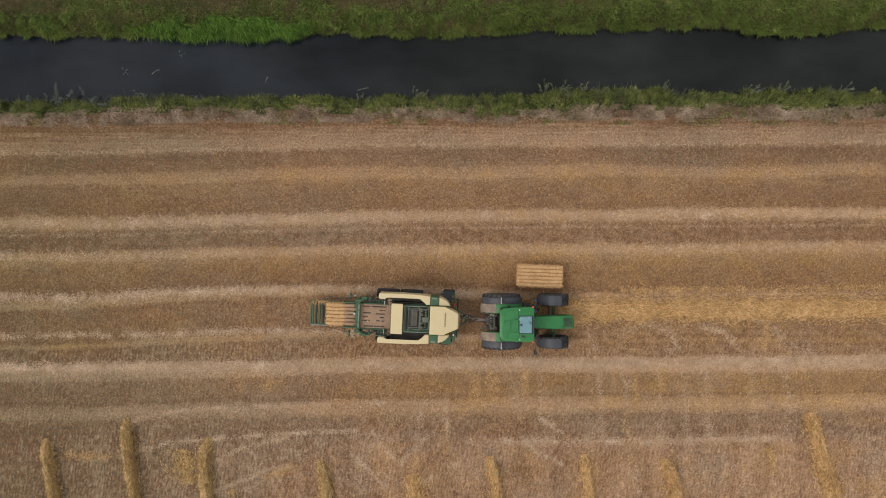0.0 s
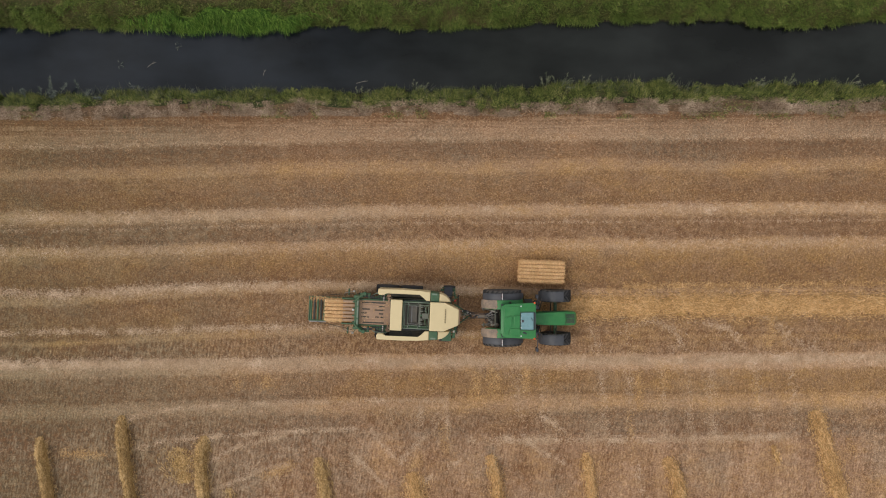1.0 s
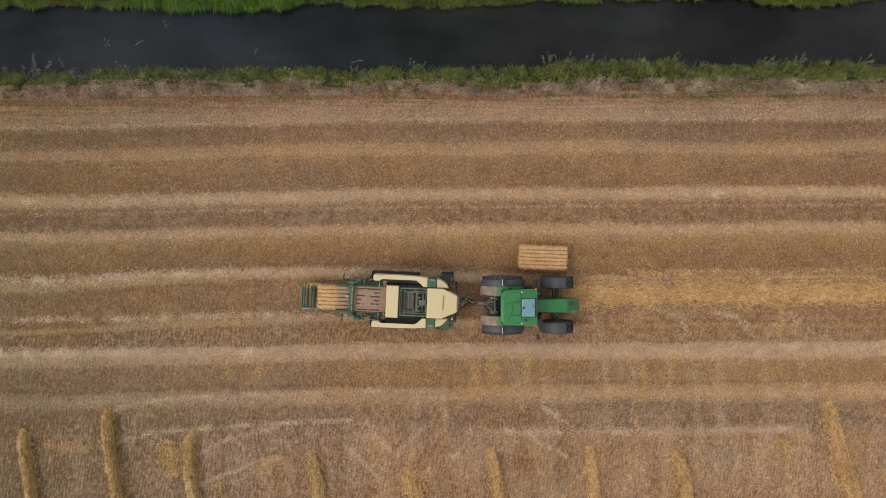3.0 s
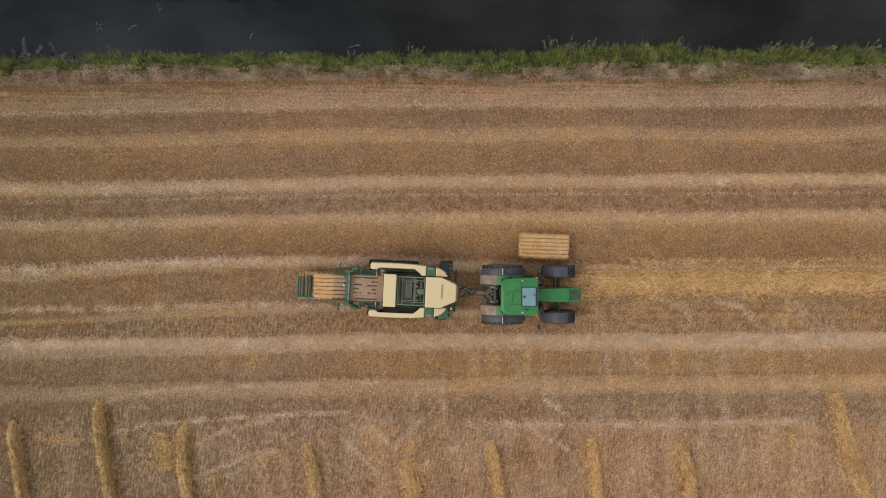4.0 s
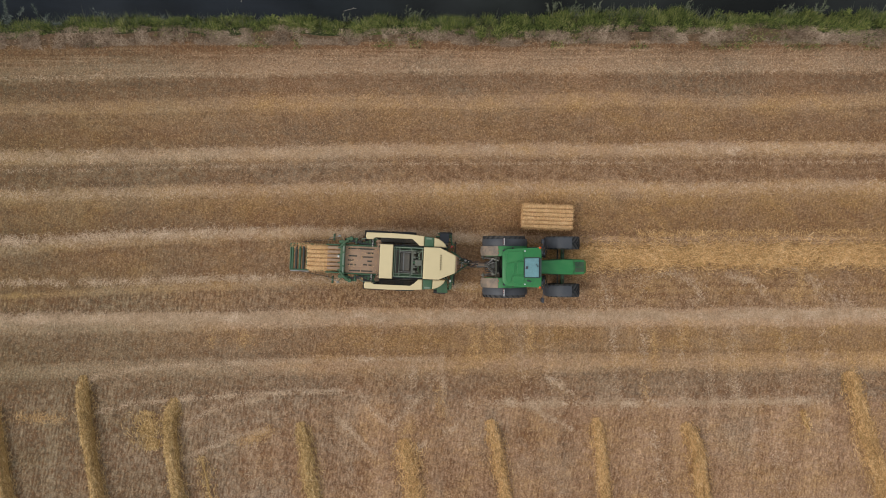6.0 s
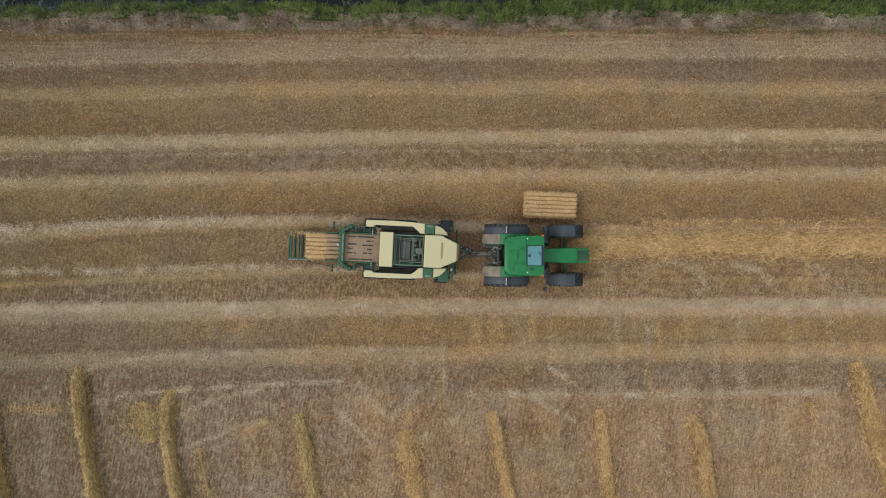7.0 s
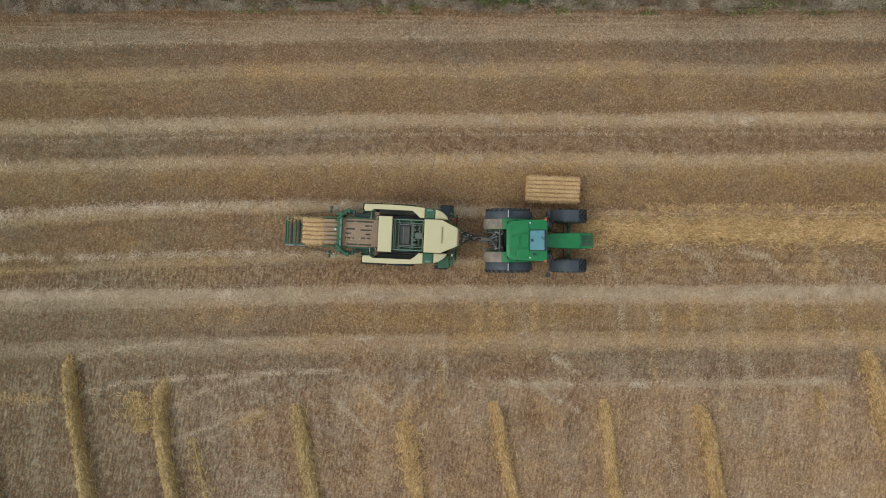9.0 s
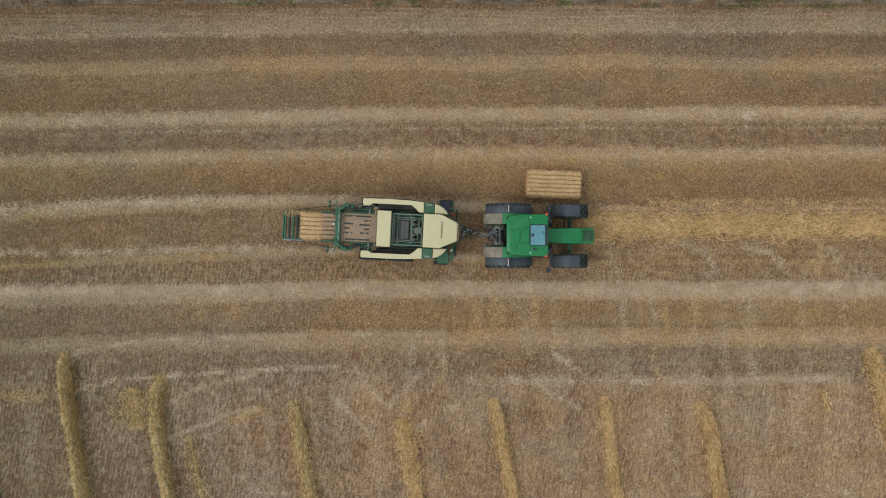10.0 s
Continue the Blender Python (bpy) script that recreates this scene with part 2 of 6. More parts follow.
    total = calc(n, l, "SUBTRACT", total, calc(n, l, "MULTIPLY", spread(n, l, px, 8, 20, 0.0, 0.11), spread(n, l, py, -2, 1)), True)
    total = calc(n, l, "MULTIPLY_ADD", px, spread(n, l, py, -4, -10, 0.002, 0.006), True, total)
    # a bare olive strip in the east, and pale tufts of trodden straw where the rows turn across
    total = calc(n, l, "SUBTRACT", total, calc(n, l, "MULTIPLY", strip, spread(n, l, px, 0.5, 4, 0.0, 0.09)), True)
    tufts = spread(n, l, noise_of(n, l, place_of(n, l, (1.25, 0.85, 1)), 3.4, 2, 0.5), 0.55, 0.68, -0.035, 0.25)
    total = calc(n, l, "MULTIPLY_ADD", calc(n, l, "SUBTRACT", 1.0, spread(n, l, bent, -9.4, -8.2, 0.0, 0.75)), calc(n, l, "MULTIPLY", tufts, spread(n, l, py, -4.0, -5.0, 1.4, 1.0)), True, total)
    soil = blend(n, l, grey, (0.152, 0.081, 0.040), (0.125, 0.084, 0.051))
    soil = blend(n, l, spread(n, l, tint, 0.35, 0.7), soil, (0.208, 0.099, 0.044))
    gold = calc(n, l, "ADD", golden, spread(n, l, tint, 0.3, 0.7, -0.30, 0.30))
    gold = calc(n, l, "ADD", gold, spread(n, l, noise_of(n, l, place_of(n, l, (0.6, 1, 1)), 0.9, 4, 0.65), 0.32, 0.68, -0.30, 0.40), True)
    gold = calc(n, l, "SUBTRACT", gold, spread(n, l, py, 4.2, 5.0, 0.0, 0.3), True)
    gold = calc(n, l, "MAXIMUM", gold, spread(n, l, low, 0, 0.25, 0, 0.7), True)
    gold = calc(n, l, "MULTIPLY", gold, spread(n, l, grey, 0.0, 1.0, 1.0, 0.3))
    pale = blend(n, l, grey, (0.565, 0.368, 0.225), (0.48, 0.36, 0.238))
    straw = blend(n, l, gold, pale, (0.55, 0.335, 0.118))
    # single stalks, clods and gaps: lighter and darker specks on everything
    specks = calc(n, l, "ADD", spread(n, l, noise_of(n, l, v, 10, 2, 0.6), 0.3, 0.7, -0.23, 0.23), spread(n, l, noise_of(n, l, v, 24, 2, 0.5), 0.3, 0.7, -0.10, 0.10))
    specks = calc(n, l, "ADD", specks, 0.98)
    grey_specks = n.new("ShaderNodeCombineColor")
    for channel in range(3):
        l.new(specks, grey_specks.inputs[channel])
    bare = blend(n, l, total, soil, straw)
    # west-end cast: greener, and darkened to carry the lens falloff
    west_cast = west_cast_of(n, l, px)
    ground = blend(n, l, west_cast, bare, blend(n, l, 1.0, bare, (0.83, 0.895, 0.825), "MULTIPLY"))
    ground = blend(n, l, head, blend(n, l, 1.0, ground, (1.0, 0.98, 1.0), "MULTIPLY"), ground)
    l.new(blend(n, l, 1.0, ground, grey_specks.outputs[0], "MULTIPLY"), b.inputs["Base Color"])
    relief(n, l, b, fine, 0.5, 0.03)
    return m


def litter_material():
    """Loose straw on the ground: every stalk its own tone, bleached, pinkish, grey or golden with the strip it lies on."""
    m, n, l, b = shader("loose_straw", 0.75, 0.0, 0.25)
    px, _, _, _, cover, golden, grey, _, _ = field_zones(n, l)
    single = n.new("ShaderNodeNewGeometry").outputs["Random Per Island"]
    patchy = noise_of(n, l, place_of(n, l, (0.6, 1, 1)), 0.9, 5, 0.7)
    tone = calc(n, l, "ADD", calc(n, l, "MULTIPLY", single, 0.72), spread(n, l, patchy, 0.32, 0.68, 0.0, 0.28))
    tone = calc(n, l, "SUBTRACT", tone, spread(n, l, cover, 0.25, 0.60, 0.26, 0.0), True)
    # stalks toned down westward, the same lens falloff in their colour
    tone = calc(n, l, "SUBTRACT", tone, spread(n, l, px, -8, -22, 0.0, 0.14), True)
    stalk = ramp_of(n, l, tone, [(0.0, (0.13, 0.072, 0.034)), (0.3, (0.42, 0.262, 0.143)), (0.65, (0.70, 0.468, 0.290)), (1.0, (0.90, 0.68, 0.475))])
    gold = calc(n, l, "ADD", golden, spread(n, l, patchy, 0.35, 0.65, -0.35, 0.30), True)
    gold = calc(n, l, "MULTIPLY", gold, spread(n, l, grey, 0.0, 1.0, 1.0, 0.35))
    stalk = blend(n, l, gold, stalk, blend(n, l, 1.0, stalk, (0.98, 0.86, 0.60), "MULTIPLY"))
    stalk = blend(n, l, grey, stalk, blend(n, l, 1.0, stalk, (0.96, 0.95, 0.98), "MULTIPLY"))
    l.new(blend(n, l, west_cast_of(n, l, px), stalk, blend(n, l, 1.0, stalk, (0.85, 0.915, 0.845), "MULTIPLY")), b.inputs["Base Color"])
    return m


def turf_material(name, dark, light, dry):
    m, n, l, b = shader(name, 0.9, 0.0, 0.2)
    v = place_of(n, l)
    a, c = noise_of(n, l, v, 7, 5, 0.7), noise_of(n, l, place_of(n, l, (0.4, 1, 1)), 0.8, 4)
    green = blend(n, l, spread(n, l, a, 0.3, 0.7), dark, light)
    l.new(blend(n, l, spread(n, l, c, 0.45, 0.7, 0, 0.8), green, dry), b.inputs["Base Color"])
    relief(n, l, b, a, 0.8, 0.08)
    return m


def water_material():
    m, n, l, b = shader("ditch_water", 0.04, 0.0, 0.5)
    b.inputs["IOR"].default_value = 1.33
    v = place_of(n, l, (0.5, 1, 1))
    side = n.new("ShaderNodeSeparateXYZ")
    l.new(place_of(n, l), side.inputs[0])
    # reflected cloud put into the base colour, in patches and bluer westward
    sky_tone = calc(n, l, "MULTIPLY_ADD", side.outputs[0], -0.0045, c=noise_of(n, l, v, 0.30, 4))
    bluish = ramp_of(n, l, sky_tone, [(0.36, (0.004, 0.0055, 0.0062)), (0.64, (0.014, 0.018, 0.0235))])
    plain = ramp_of(n, l, sky_tone, [(0.34, (0.0065, 0.0075, 0.0062)), (0.58, (0.0165, 0.019, 0.0168))])
    l.new(blend(n, l, spread(n, l, side.outputs[0], -8, 3), bluish, plain), b.inputs["Base Color"])
    relief(n, l, b, noise_of(n, l, place_of(n, l), 2.5, 2), 0.03, 0.02)
    return m


M_FIELD = field_material()
M_BANK = turf_material("bank_turf", (0.014, 0.022, 0.007), (0.045, 0.058, 0.016), (0.16, 0.12, 0.06))
M_DRY = turf_material("dry_turf", (0.05, 0.031, 0.018), (0.21, 0.13, 0.075), (0.15, 0.095, 0.05))
M_MEADOW = turf_material("meadow_turf", (0.022, 0.028, 0.008), (0.07, 0.075, 0.022), (0.12, 0.085, 0.038))
M_MUD = turf_material("ditch_mud", (0.02, 0.017, 0.012), (0.04, 0.034, 0.022), (0.03, 0.03, 0.015))
M_WATER = water_material()
M_STUBBLE = strawy("stubble", [(0.0, (0.14, 0.078, 0.035)), (0.35, (0.25, 0.145, 0.065)), (0.7, (0.41, 0.255, 0.125)), (1.0, (0.50, 0.34, 0.185))], single=0.25)
M_LITTER = litter_material()
M_PALE = strawy("bleached_straw", [(0.0, (0.34, 0.22, 0.13)), (0.5, (0.64, 0.45, 0.285)), (1.0, (0.97, 0.79, 0.60))])
M_GOLD = strawy("golden_straw", [(0.0, (0.10, 0.057, 0.020)), (0.3, (0.35, 0.215, 0.080)), (0.65, (0.66, 0.43, 0.18)), (1.0, (0.93, 0.70, 0.39))], single=0.75)
M_SWATH = strawy("fresh_straw", [(0.0, (0.13, 0.066, 0.024)), (0.3, (0.48, 0.275, 0.105)), (0.65, (0.76, 0.465, 0.195)), (1.0, (0.95, 0.70, 0.40))], single=0.75)
M_BALE = strawy("pressed_straw", [(0.0, (0.36, 0.185, 0.07)), (0.4, (0.62, 0.37, 0.165)), (0.75, (0.80, 0.52, 0.27)), (1.0, (0.92, 0.69, 0.42))])
M_GRASS = strawy("bank_grass", [(0.0, (0.004, 0.009, 0.002)), (0.32, (0.032, 0.052, 0.011)), (0.55, (0.130, 0.165, 0.033)), (0.8, (0.31, 0.31, 0.088)), (1.0, (0.54, 0.43, 0.24))], single=0.72)
M_MGRASS = strawy("meadow_grass", [(0.0, (0.014, 0.022, 0.005)), (0.4, (0.082, 0.104, 0.023)), (0.7, (0.175, 0.185, 0.047)), (1.0, (0.33, 0.27, 0.115))], single=0.65)
M_WITHERED = strawy("withered_grass", [(0.0, (0.055, 0.045, 0.020)), (0.4, (0.135, 0.098, 0.045)), (0.7, (0.20, 0.145, 0.075)), (1.0, (0.33, 0.25, 0.15))], single=0.6)
M_VERGE = strawy("verge_grass", [(0.0, (0.008, 0.017, 0.003)), (0.4, (0.082, 0.130, 0.021)), (0.75, (0.195, 0.25, 0.050)), (1.0, (0.40, 0.38, 0.14))], single=0.7)
M_LUSH = strawy("lush_grass", [(0.0, (0.006, 0.016, 0.002)), (0.5, (0.060, 0.142, 0.015)), (1.0, (0.25, 0.38, 0.055))], single=0.85)
M_DRYGRASS = strawy("dry_grass", [(0.0, (0.045, 0.030, 0.019)), (0.4, (0.21, 0.145, 0.095)), (0.7, (0.42, 0.305, 0.21)), (1.0, (0.72, 0.56, 0.41))], single=0.45)
M_TWIG = painted("grey_twig", (0.30, 0.275, 0.235), 0.8, dirty=0.15)
M_REED = strawy("reed", [(0.0, (0.008, 0.012, 0.010)), (0.5, (0.060, 0.078, 0.065)), (1.0, (0.23, 0.24, 0.20))], single=0.8)
M_STALK = strawy("seed_stalk", [(0.0, (0.045, 0.055, 0.030)), (0.5, (0.10, 0.115, 0.062)), (1.0, (0.25, 0.24, 0.165))], single=0.8)

M_GREEN = painted("tractor_green", (0.026, 0.190, 0.052), 0.36, dirty=0.07)
M_GREEN_B = painted("baler_green", (0.034, 0.108, 0.052), 0.5, dirty=0.22)
M_CREAM = painted("cream_paint", (0.66, 0.535, 0.305), 0.42, dirt=(0.60, 0.48, 0.28), dirty=0.04, fade=0.03)
M_RUBBER = painted("tyre_rubber", (0.022, 0.024, 0.028), 0.8, dirt=(0.13, 0.105, 0.08), dirty=0.22)
M_GUARD = painted("black_plastic", (0.034, 0.038, 0.049), 0.5, dirt=(0.12, 0.105, 0.095), dirty=0.14)
M_FLARE = painted("grey_black_plastic", (0.056, 0.060, 0.070), 0.42, dirt=(0.15, 0.13, 0.115), dirty=0.16)
M_DARK = painted("dark_steel", (0.035, 0.037, 0.035), 0.55, 0.3, dirty=0.25)
M_STEEL = painted("worn_steel", (0.30, 0.30, 0.28), 0.4, 0.7, dirty=0.4)
M_DUSTY = painted("dust_covered_steel", (0.37, 0.245, 0.165), 0.85, dirt=(0.43, 0.29, 0.195), dirty=0.6, spec=0.2)
M_FENDER = painted("dusty_fender", (0.19, 0.16, 0.13), 0.75, dirt=(0.42, 0.30, 0.215), dirty=0.85, spec=0.25)
M_GREY = painted("grey_metal", (0.30, 0.30, 0.30), 0.5, dirty=0.3)
M_ROLLER = painted("black_roller", (0.030, 0.036, 0.032), 0.5, dirty=0.08)
M_PALEGREEN = painted("pale_green_frame", (0.17, 0.24, 0.18), 0.55, dirty=0.3)
M_PIT = painted("dusty_chamber_floor", (0.15, 0.145, 0.13), 0.8, dirt=(0.27, 0.21, 0.15), dirty=0.5, spec=0.2)
M_DULL = painted("dulled_grey_steel", (0.13, 0.145, 0.12), 0.6, 0.2, dirt=(0.24, 0.19, 0.13), dirty=0.35)
M_TYREDUST = painted("dusty_tread", (0.065, 0.066, 0.068), 0.85, dirt=(0.20, 0.165, 0.125), dirty=0.5, spec=0.2)
M_RIM = painted("yellow_rim", (0.55, 0.38, 0.03), 0.45, dirty=0.3)
M_WHITE = painted("pale_metal", (0.62, 0.62, 0.60), 0.4, dirty=0.15)
M_TWINE = painted("bale_twine", (0.24, 0.125, 0.042), 0.8, dirty=0.2)


def clear_material(name, colour, rough, spec=0.5):
    m, n, l, b = shader(name, rough, 0.0, spec)
    v = place_of(n, l, local=True)
    l.new(blend(n, l, spread(n, l, noise_of(n, l, v, 6, 4), 0.3, 0.7), tuple(c * 0.85 for c in colour), tuple(c * 1.15 for c in colour)), b.inputs["Base Color"])
    return m


M_ROOFGLASS = clear_material("roof_glass", (0.13, 0.27, 0.29), 0.06, 0.8)
M_CABGLASS = clear_material("tinted_glass", (0.02, 0.035, 0.03), 0.05, 0.6)
M_AMBER = clear_material("amber_lens", (0.78, 0.11, 0.03), 0.2)
M_LENS = clear_material("lamp_lens", (0.75, 0.78, 0.78), 0.15)
M_RED = clear_material("red_lens", (0.5, 0.03, 0.02), 0.2)
M_INK = clear_material("dark_lettering", (0.20, 0.16, 0.08), 0.6)


# ---- builders ----
rng = np.random.default_rng(7)


def mesh_of(name, verts, faces, mats, index=None, smooth=False):
    me = bpy.data.meshes.new(name)
    v, f = np.asarray(verts, np.float32), np.asarray(faces, np.int32)
    k = f.shape[1]
    me.vertices.add(len(v))
    me.vertices.foreach_set("co", v.ravel())
    me.loops.add(f.size)
    me.loops.foreach_set("vertex_index", f.ravel())
    me.polygons.add(len(f))
    me.polygons.foreach_set("loop_start", np.arange(0, f.size, k, dtype=np.int32))
    me.polygons.foreach_set("loop_total", np.full(len(f), k, np.int32))
    for m in mats:
        me.materials.append(m)
    if index is not None:
        me.polygons.foreach_set("material_index", np.asarray(index, np.int32))
    me.polygons.foreach_set("use_smooth", np.full(len(f), smooth))
    me.update(calc_edges=True)
    return me


def drift(x, y, size, seed):
    """Smooth random values from 0 to 1 over the plan."""
    table = np.random.default_rng(seed).random((256, 256))
    u, v = np.asarray(x) / size + 1000, np.asarray(y) / size + 1000
    i, j = np.floor(u).astype(int), np.floor(v).astype(int)
    a, b = u - i, v - j
    a, b = a * a * (3 - 2 * a), b * b * (3 - 2 * b)
    at = lambda p, q: table[p % 256, q % 256]
    return (at(i, j) * (1 - a) + at(i + 1, j) * a) * (1 - b) + (at(i, j + 1) * (1 - a) + at(i + 1, j + 1) * a) * b


def blades(base, turn, length, lean, width, droop=0.5):
    """Bent, tapering blades: their feet, headings, lengths, leans from upright (radians) and widths."""
    n = len(base)
    ahead = np.stack([np.cos(turn), np.sin(turn), 0 * turn], 1)
    side = np.stack([-np.sin(turn), np.cos(turn), 0 * turn], 1) * (width / 2)[:, None]
    up = np.array([0, 0, 1.0])
    l2 = np.minimum(lean + droop, 1.75)
    mid = base + (length * 0.55)[:, None] * (np.sin(lean)[:, None] * ahead + np.cos(lean)[:, None] * up)
    tip = mid + (length * 0.45)[:, None] * (np.sin(l2)[:, None] * ahead + np.cos(l2)[:, None] * up)
    v = np.stack([base - side, base + side, mid + side * 0.8, mid - side * 0.8, tip], 1).reshape(-1, 3)
    o = (np.arange(n) * 5)[:, None, None]
    return v, (o + np.array([[0, 1, 2], [0, 2, 3], [3, 2, 4]])).reshape(-1, 3)


def stalks(mid, turn, length, width, tip=0.0):
    """Flat straws lying at mid; tip: how steeply they may lean."""
    n = len(mid)
    pitch = rng.normal(0, 1, n) * tip
    ahead = np.stack([np.cos(turn) * np.cos(pitch), np.sin(turn) * np.cos(pitch), np.sin(pitch)], 1) * (length / 2)[:, None]
    side = np.stack([-np.sin(turn), np.cos(turn), rng.normal(0, 0.35, n)], 1) * (width / 2)[:, None]
    v = np.stack([mid - ahead - side, mid + ahead - side, mid + ahead + side, mid - ahead + side], 1).reshape(-1, 3)
    o = (np.arange(n) * 4)[:, None, None]
    return v, (o + np.array([[0, 1, 2], [0, 2, 3]])).reshape(-1, 3)


def join(*pieces):
    vs, fs, k = [], [], 0
    for v, f in pieces:
        vs.append(v)
        fs.append(f + k)
        k += len(v)
    return np.concatenate(vs), np.concatenate(fs)


def cover_of(x, y):
    """How thick the straw lies at a place: the same strips as the ground shows."""
    bands = LOW_BANDS + HIGH_BANDS[1:]
    ys, cs = [b[0] for b in bands], [b[1] for b in bands]
    arch = np.minimum(0.003 * (x + 7) ** 2, 0.5) * np.interp(y, [-5.9, -5.2, -1.9, -1.5], [0, 1, 1, 0])
    level = y - LEAN * x + np.interp(x, [-18, -4], [0.25, 0.0]) + arch
    gone = np.interp(x, [2, 7], [0, 1]) * np.interp(level, [-5.0, -4.85, -4.45, -4.3], [0, 1, 1, 0])
    return (1 - 0.45 * gone) * np.interp(level + (drift(x, y, 1.6, 3) - 0.5) * 0.2 + (drift(x, y, 0.3, 4) - 0.5) * 0.3, ys, cs)


# ---- the land: field, ditch, meadow ----
WATER_Z = -0.85


def bank_line(x, bends, seed):
    """A bank's line through a few bends, with small irregular bays."""
    x = np.asarray(x, float)
    bx, by = zip(*bends)
    fine = (drift(x, 0, 1.3, seed) - 0.5) * 0.22 + (drift(x, 0, 0.5, seed + 50) - 0.5) * 0.10
    return (np.interp(x - 0.8, bx, by) + np.interp(x, bx, by) + np.interp(x + 0.8, bx, by)) / 3 + fine


def near_water(x):
    return bank_line(x, [(-24, 7.55), (-17.5, 7.58), (-15.5, 7.76), (-5.4, 7.8), (1.0, 7.86), (4.5, 7.94), (6.5, 8.20), (12.6, 8.25), (14.4, 8.0), (17.5, 8.18), (24, 8.06)], 12)


def far_water(x):
    return bank_line(x, [(-24, 11.16), (-14.4, 11.14), (-10, 11.04), (-7.2, 11.28), (-4.8, 11.28), (-0.8, 11.07), (2.2, 11.25), (5.2, 11.46), (9.8, 11.59), (16.3, 11.59),
                         (17.9, 11.22), (21.0, 11.22), (22.4, 11.65), (26, 11.53)], 14)


def dry_edge(x):
    return 6.98 + 0.006 * np.asarray(x) + (drift(x, 0, 2.5, 15) - 0.5) * 0.5


def field_edge(x):
    return 6.58 + 0.007 * np.asarray(x) + (drift(x, 0, 3.5, 16) - 0.5) * 0.2


def build_ground():
    xs = np.concatenate([[-2500, -900, -350, -140, -70, -45], np.arange(-34, 34.1, 0.4), [45, 70, 140, 350, 900, 2500]])
    near = np.abs(xs) < 40
    soft = lambda f: np.where(near, f(xs), f(np.clip(xs, -34, 34)))
    fe, de, nw, fw = soft(field_edge), soft(dry_edge), soft(near_water), soft(far_water)
    one = np.ones_like(xs)
    lines, heights, kinds = [], [], []
    for y in [-2500, -900, -300, -110, -50, -28, -20]:
        lines.append(one * y), heights.append(one * 0.0), kinds.append(0)
    for y in np.arange(-17, 6.01, 0.4):
        lines.append(one * y)
        heights.append(np.where(near, (drift(xs, y, 1.4, 21) - 0.5) * 0.05, 0.0))
        kinds.append(0)
    for line, z, kind in ((fe, 0.0, 1), ((fe + de) / 2, 0.05, 1), (de, 0.06, 2), (de + 0.4, 0.02, 2), (nw - 0.35, -0.4, 2), (nw - 0.08, WATER_Z + 0.06, 4),
                          (nw + 0.25, WATER_Z - 0.25, 4), (nw + 0.9, -1.5, 4), (fw - 0.9, -1.5, 4), (fw - 0.2, WATER_Z - 0.2, 4), (fw + 0.08, WATER_Z + 0.08, 3),
                          (fw + 0.5, -0.35, 3), (fw + 1.1, 0.0, 3)):
        lines.append(line)
        heights.append(one * z + np.where(near, (drift(xs, line, 0.9, 22) - 0.5) * 0.08, 0.0))
        kinds.append(kind)
    for y in [14, 16, 19, 26, 40, 80, 200, 600, 2500]:
        lines.append(one * y), heights.append(one * 0.0), kinds.append(3)
    v = np.stack([np.tile(xs, len(lines)), np.concatenate(lines), np.concatenate(heights)], 1)
    w = len(xs)
    r, c = np.meshgrid(np.arange(len(lines) - 1), np.arange(w - 1), indexing="ij")
    a = (r * w + c).ravel()
    f = np.stack([a, a + 1, a + w + 1, a + w], 1)
    ob = new("ground", mesh_of("ground", v, f, [M_FIELD, M_DRY, M_BANK, M_MEADOW, M_MUD], np.array(kinds)[r.ravel()], True))
    return tagged(ob, "harvested stubble field beside a ditch and a meadow", "ground", kind="structure")


def build_water():
    xs = np.concatenate([[-2500, -300, -60], np.arange(-34, 34.1, 2.0), [60, 300, 2500]])
    c = np.clip(xs, -34, 34)
    v = np.concatenate([np.stack([xs, near_water(c) - 0.3, xs * 0 + WATER_Z], 1), np.stack([xs, far_water(c) + 0.3, xs * 0 + WATER_Z], 1)])
    n = len(xs)
    f = [(i, i + 1, n + i + 1, n + i) for i in range(n - 1)]
    return tagged(new("water", mesh_of("water", v, f, [M_WATER])), "still dark water in a drainage ditch", "water", kind="structure")


def slope_z(x, y):
    """Height of the banks at a place."""
    nw, fw, de = near_water(x), far_water(x), dry_edge(x)
    z = np.where(y < de + 0.4, 0.03, np.interp(y - nw, [-0.9, -0.35, -0.08, 0.25], [0.02, -0.4, WATER_Z + 0.06, WATER_Z]))
    return np.where(y > 9.8, np.interp(y - fw, [-0.2, 0.08, 0.5, 1.1], [WATER_Z, WATER_Z + 0.08, -0.35, 0.0]), z)


build_ground()
build_water()


def stuff(name, vf, mat, label, category):
    return tagged(new(name, mesh_of(name, vf[0], vf[1], [mat])), label, category, kind="stuff")


X0, X1 = -27.0, 27.0


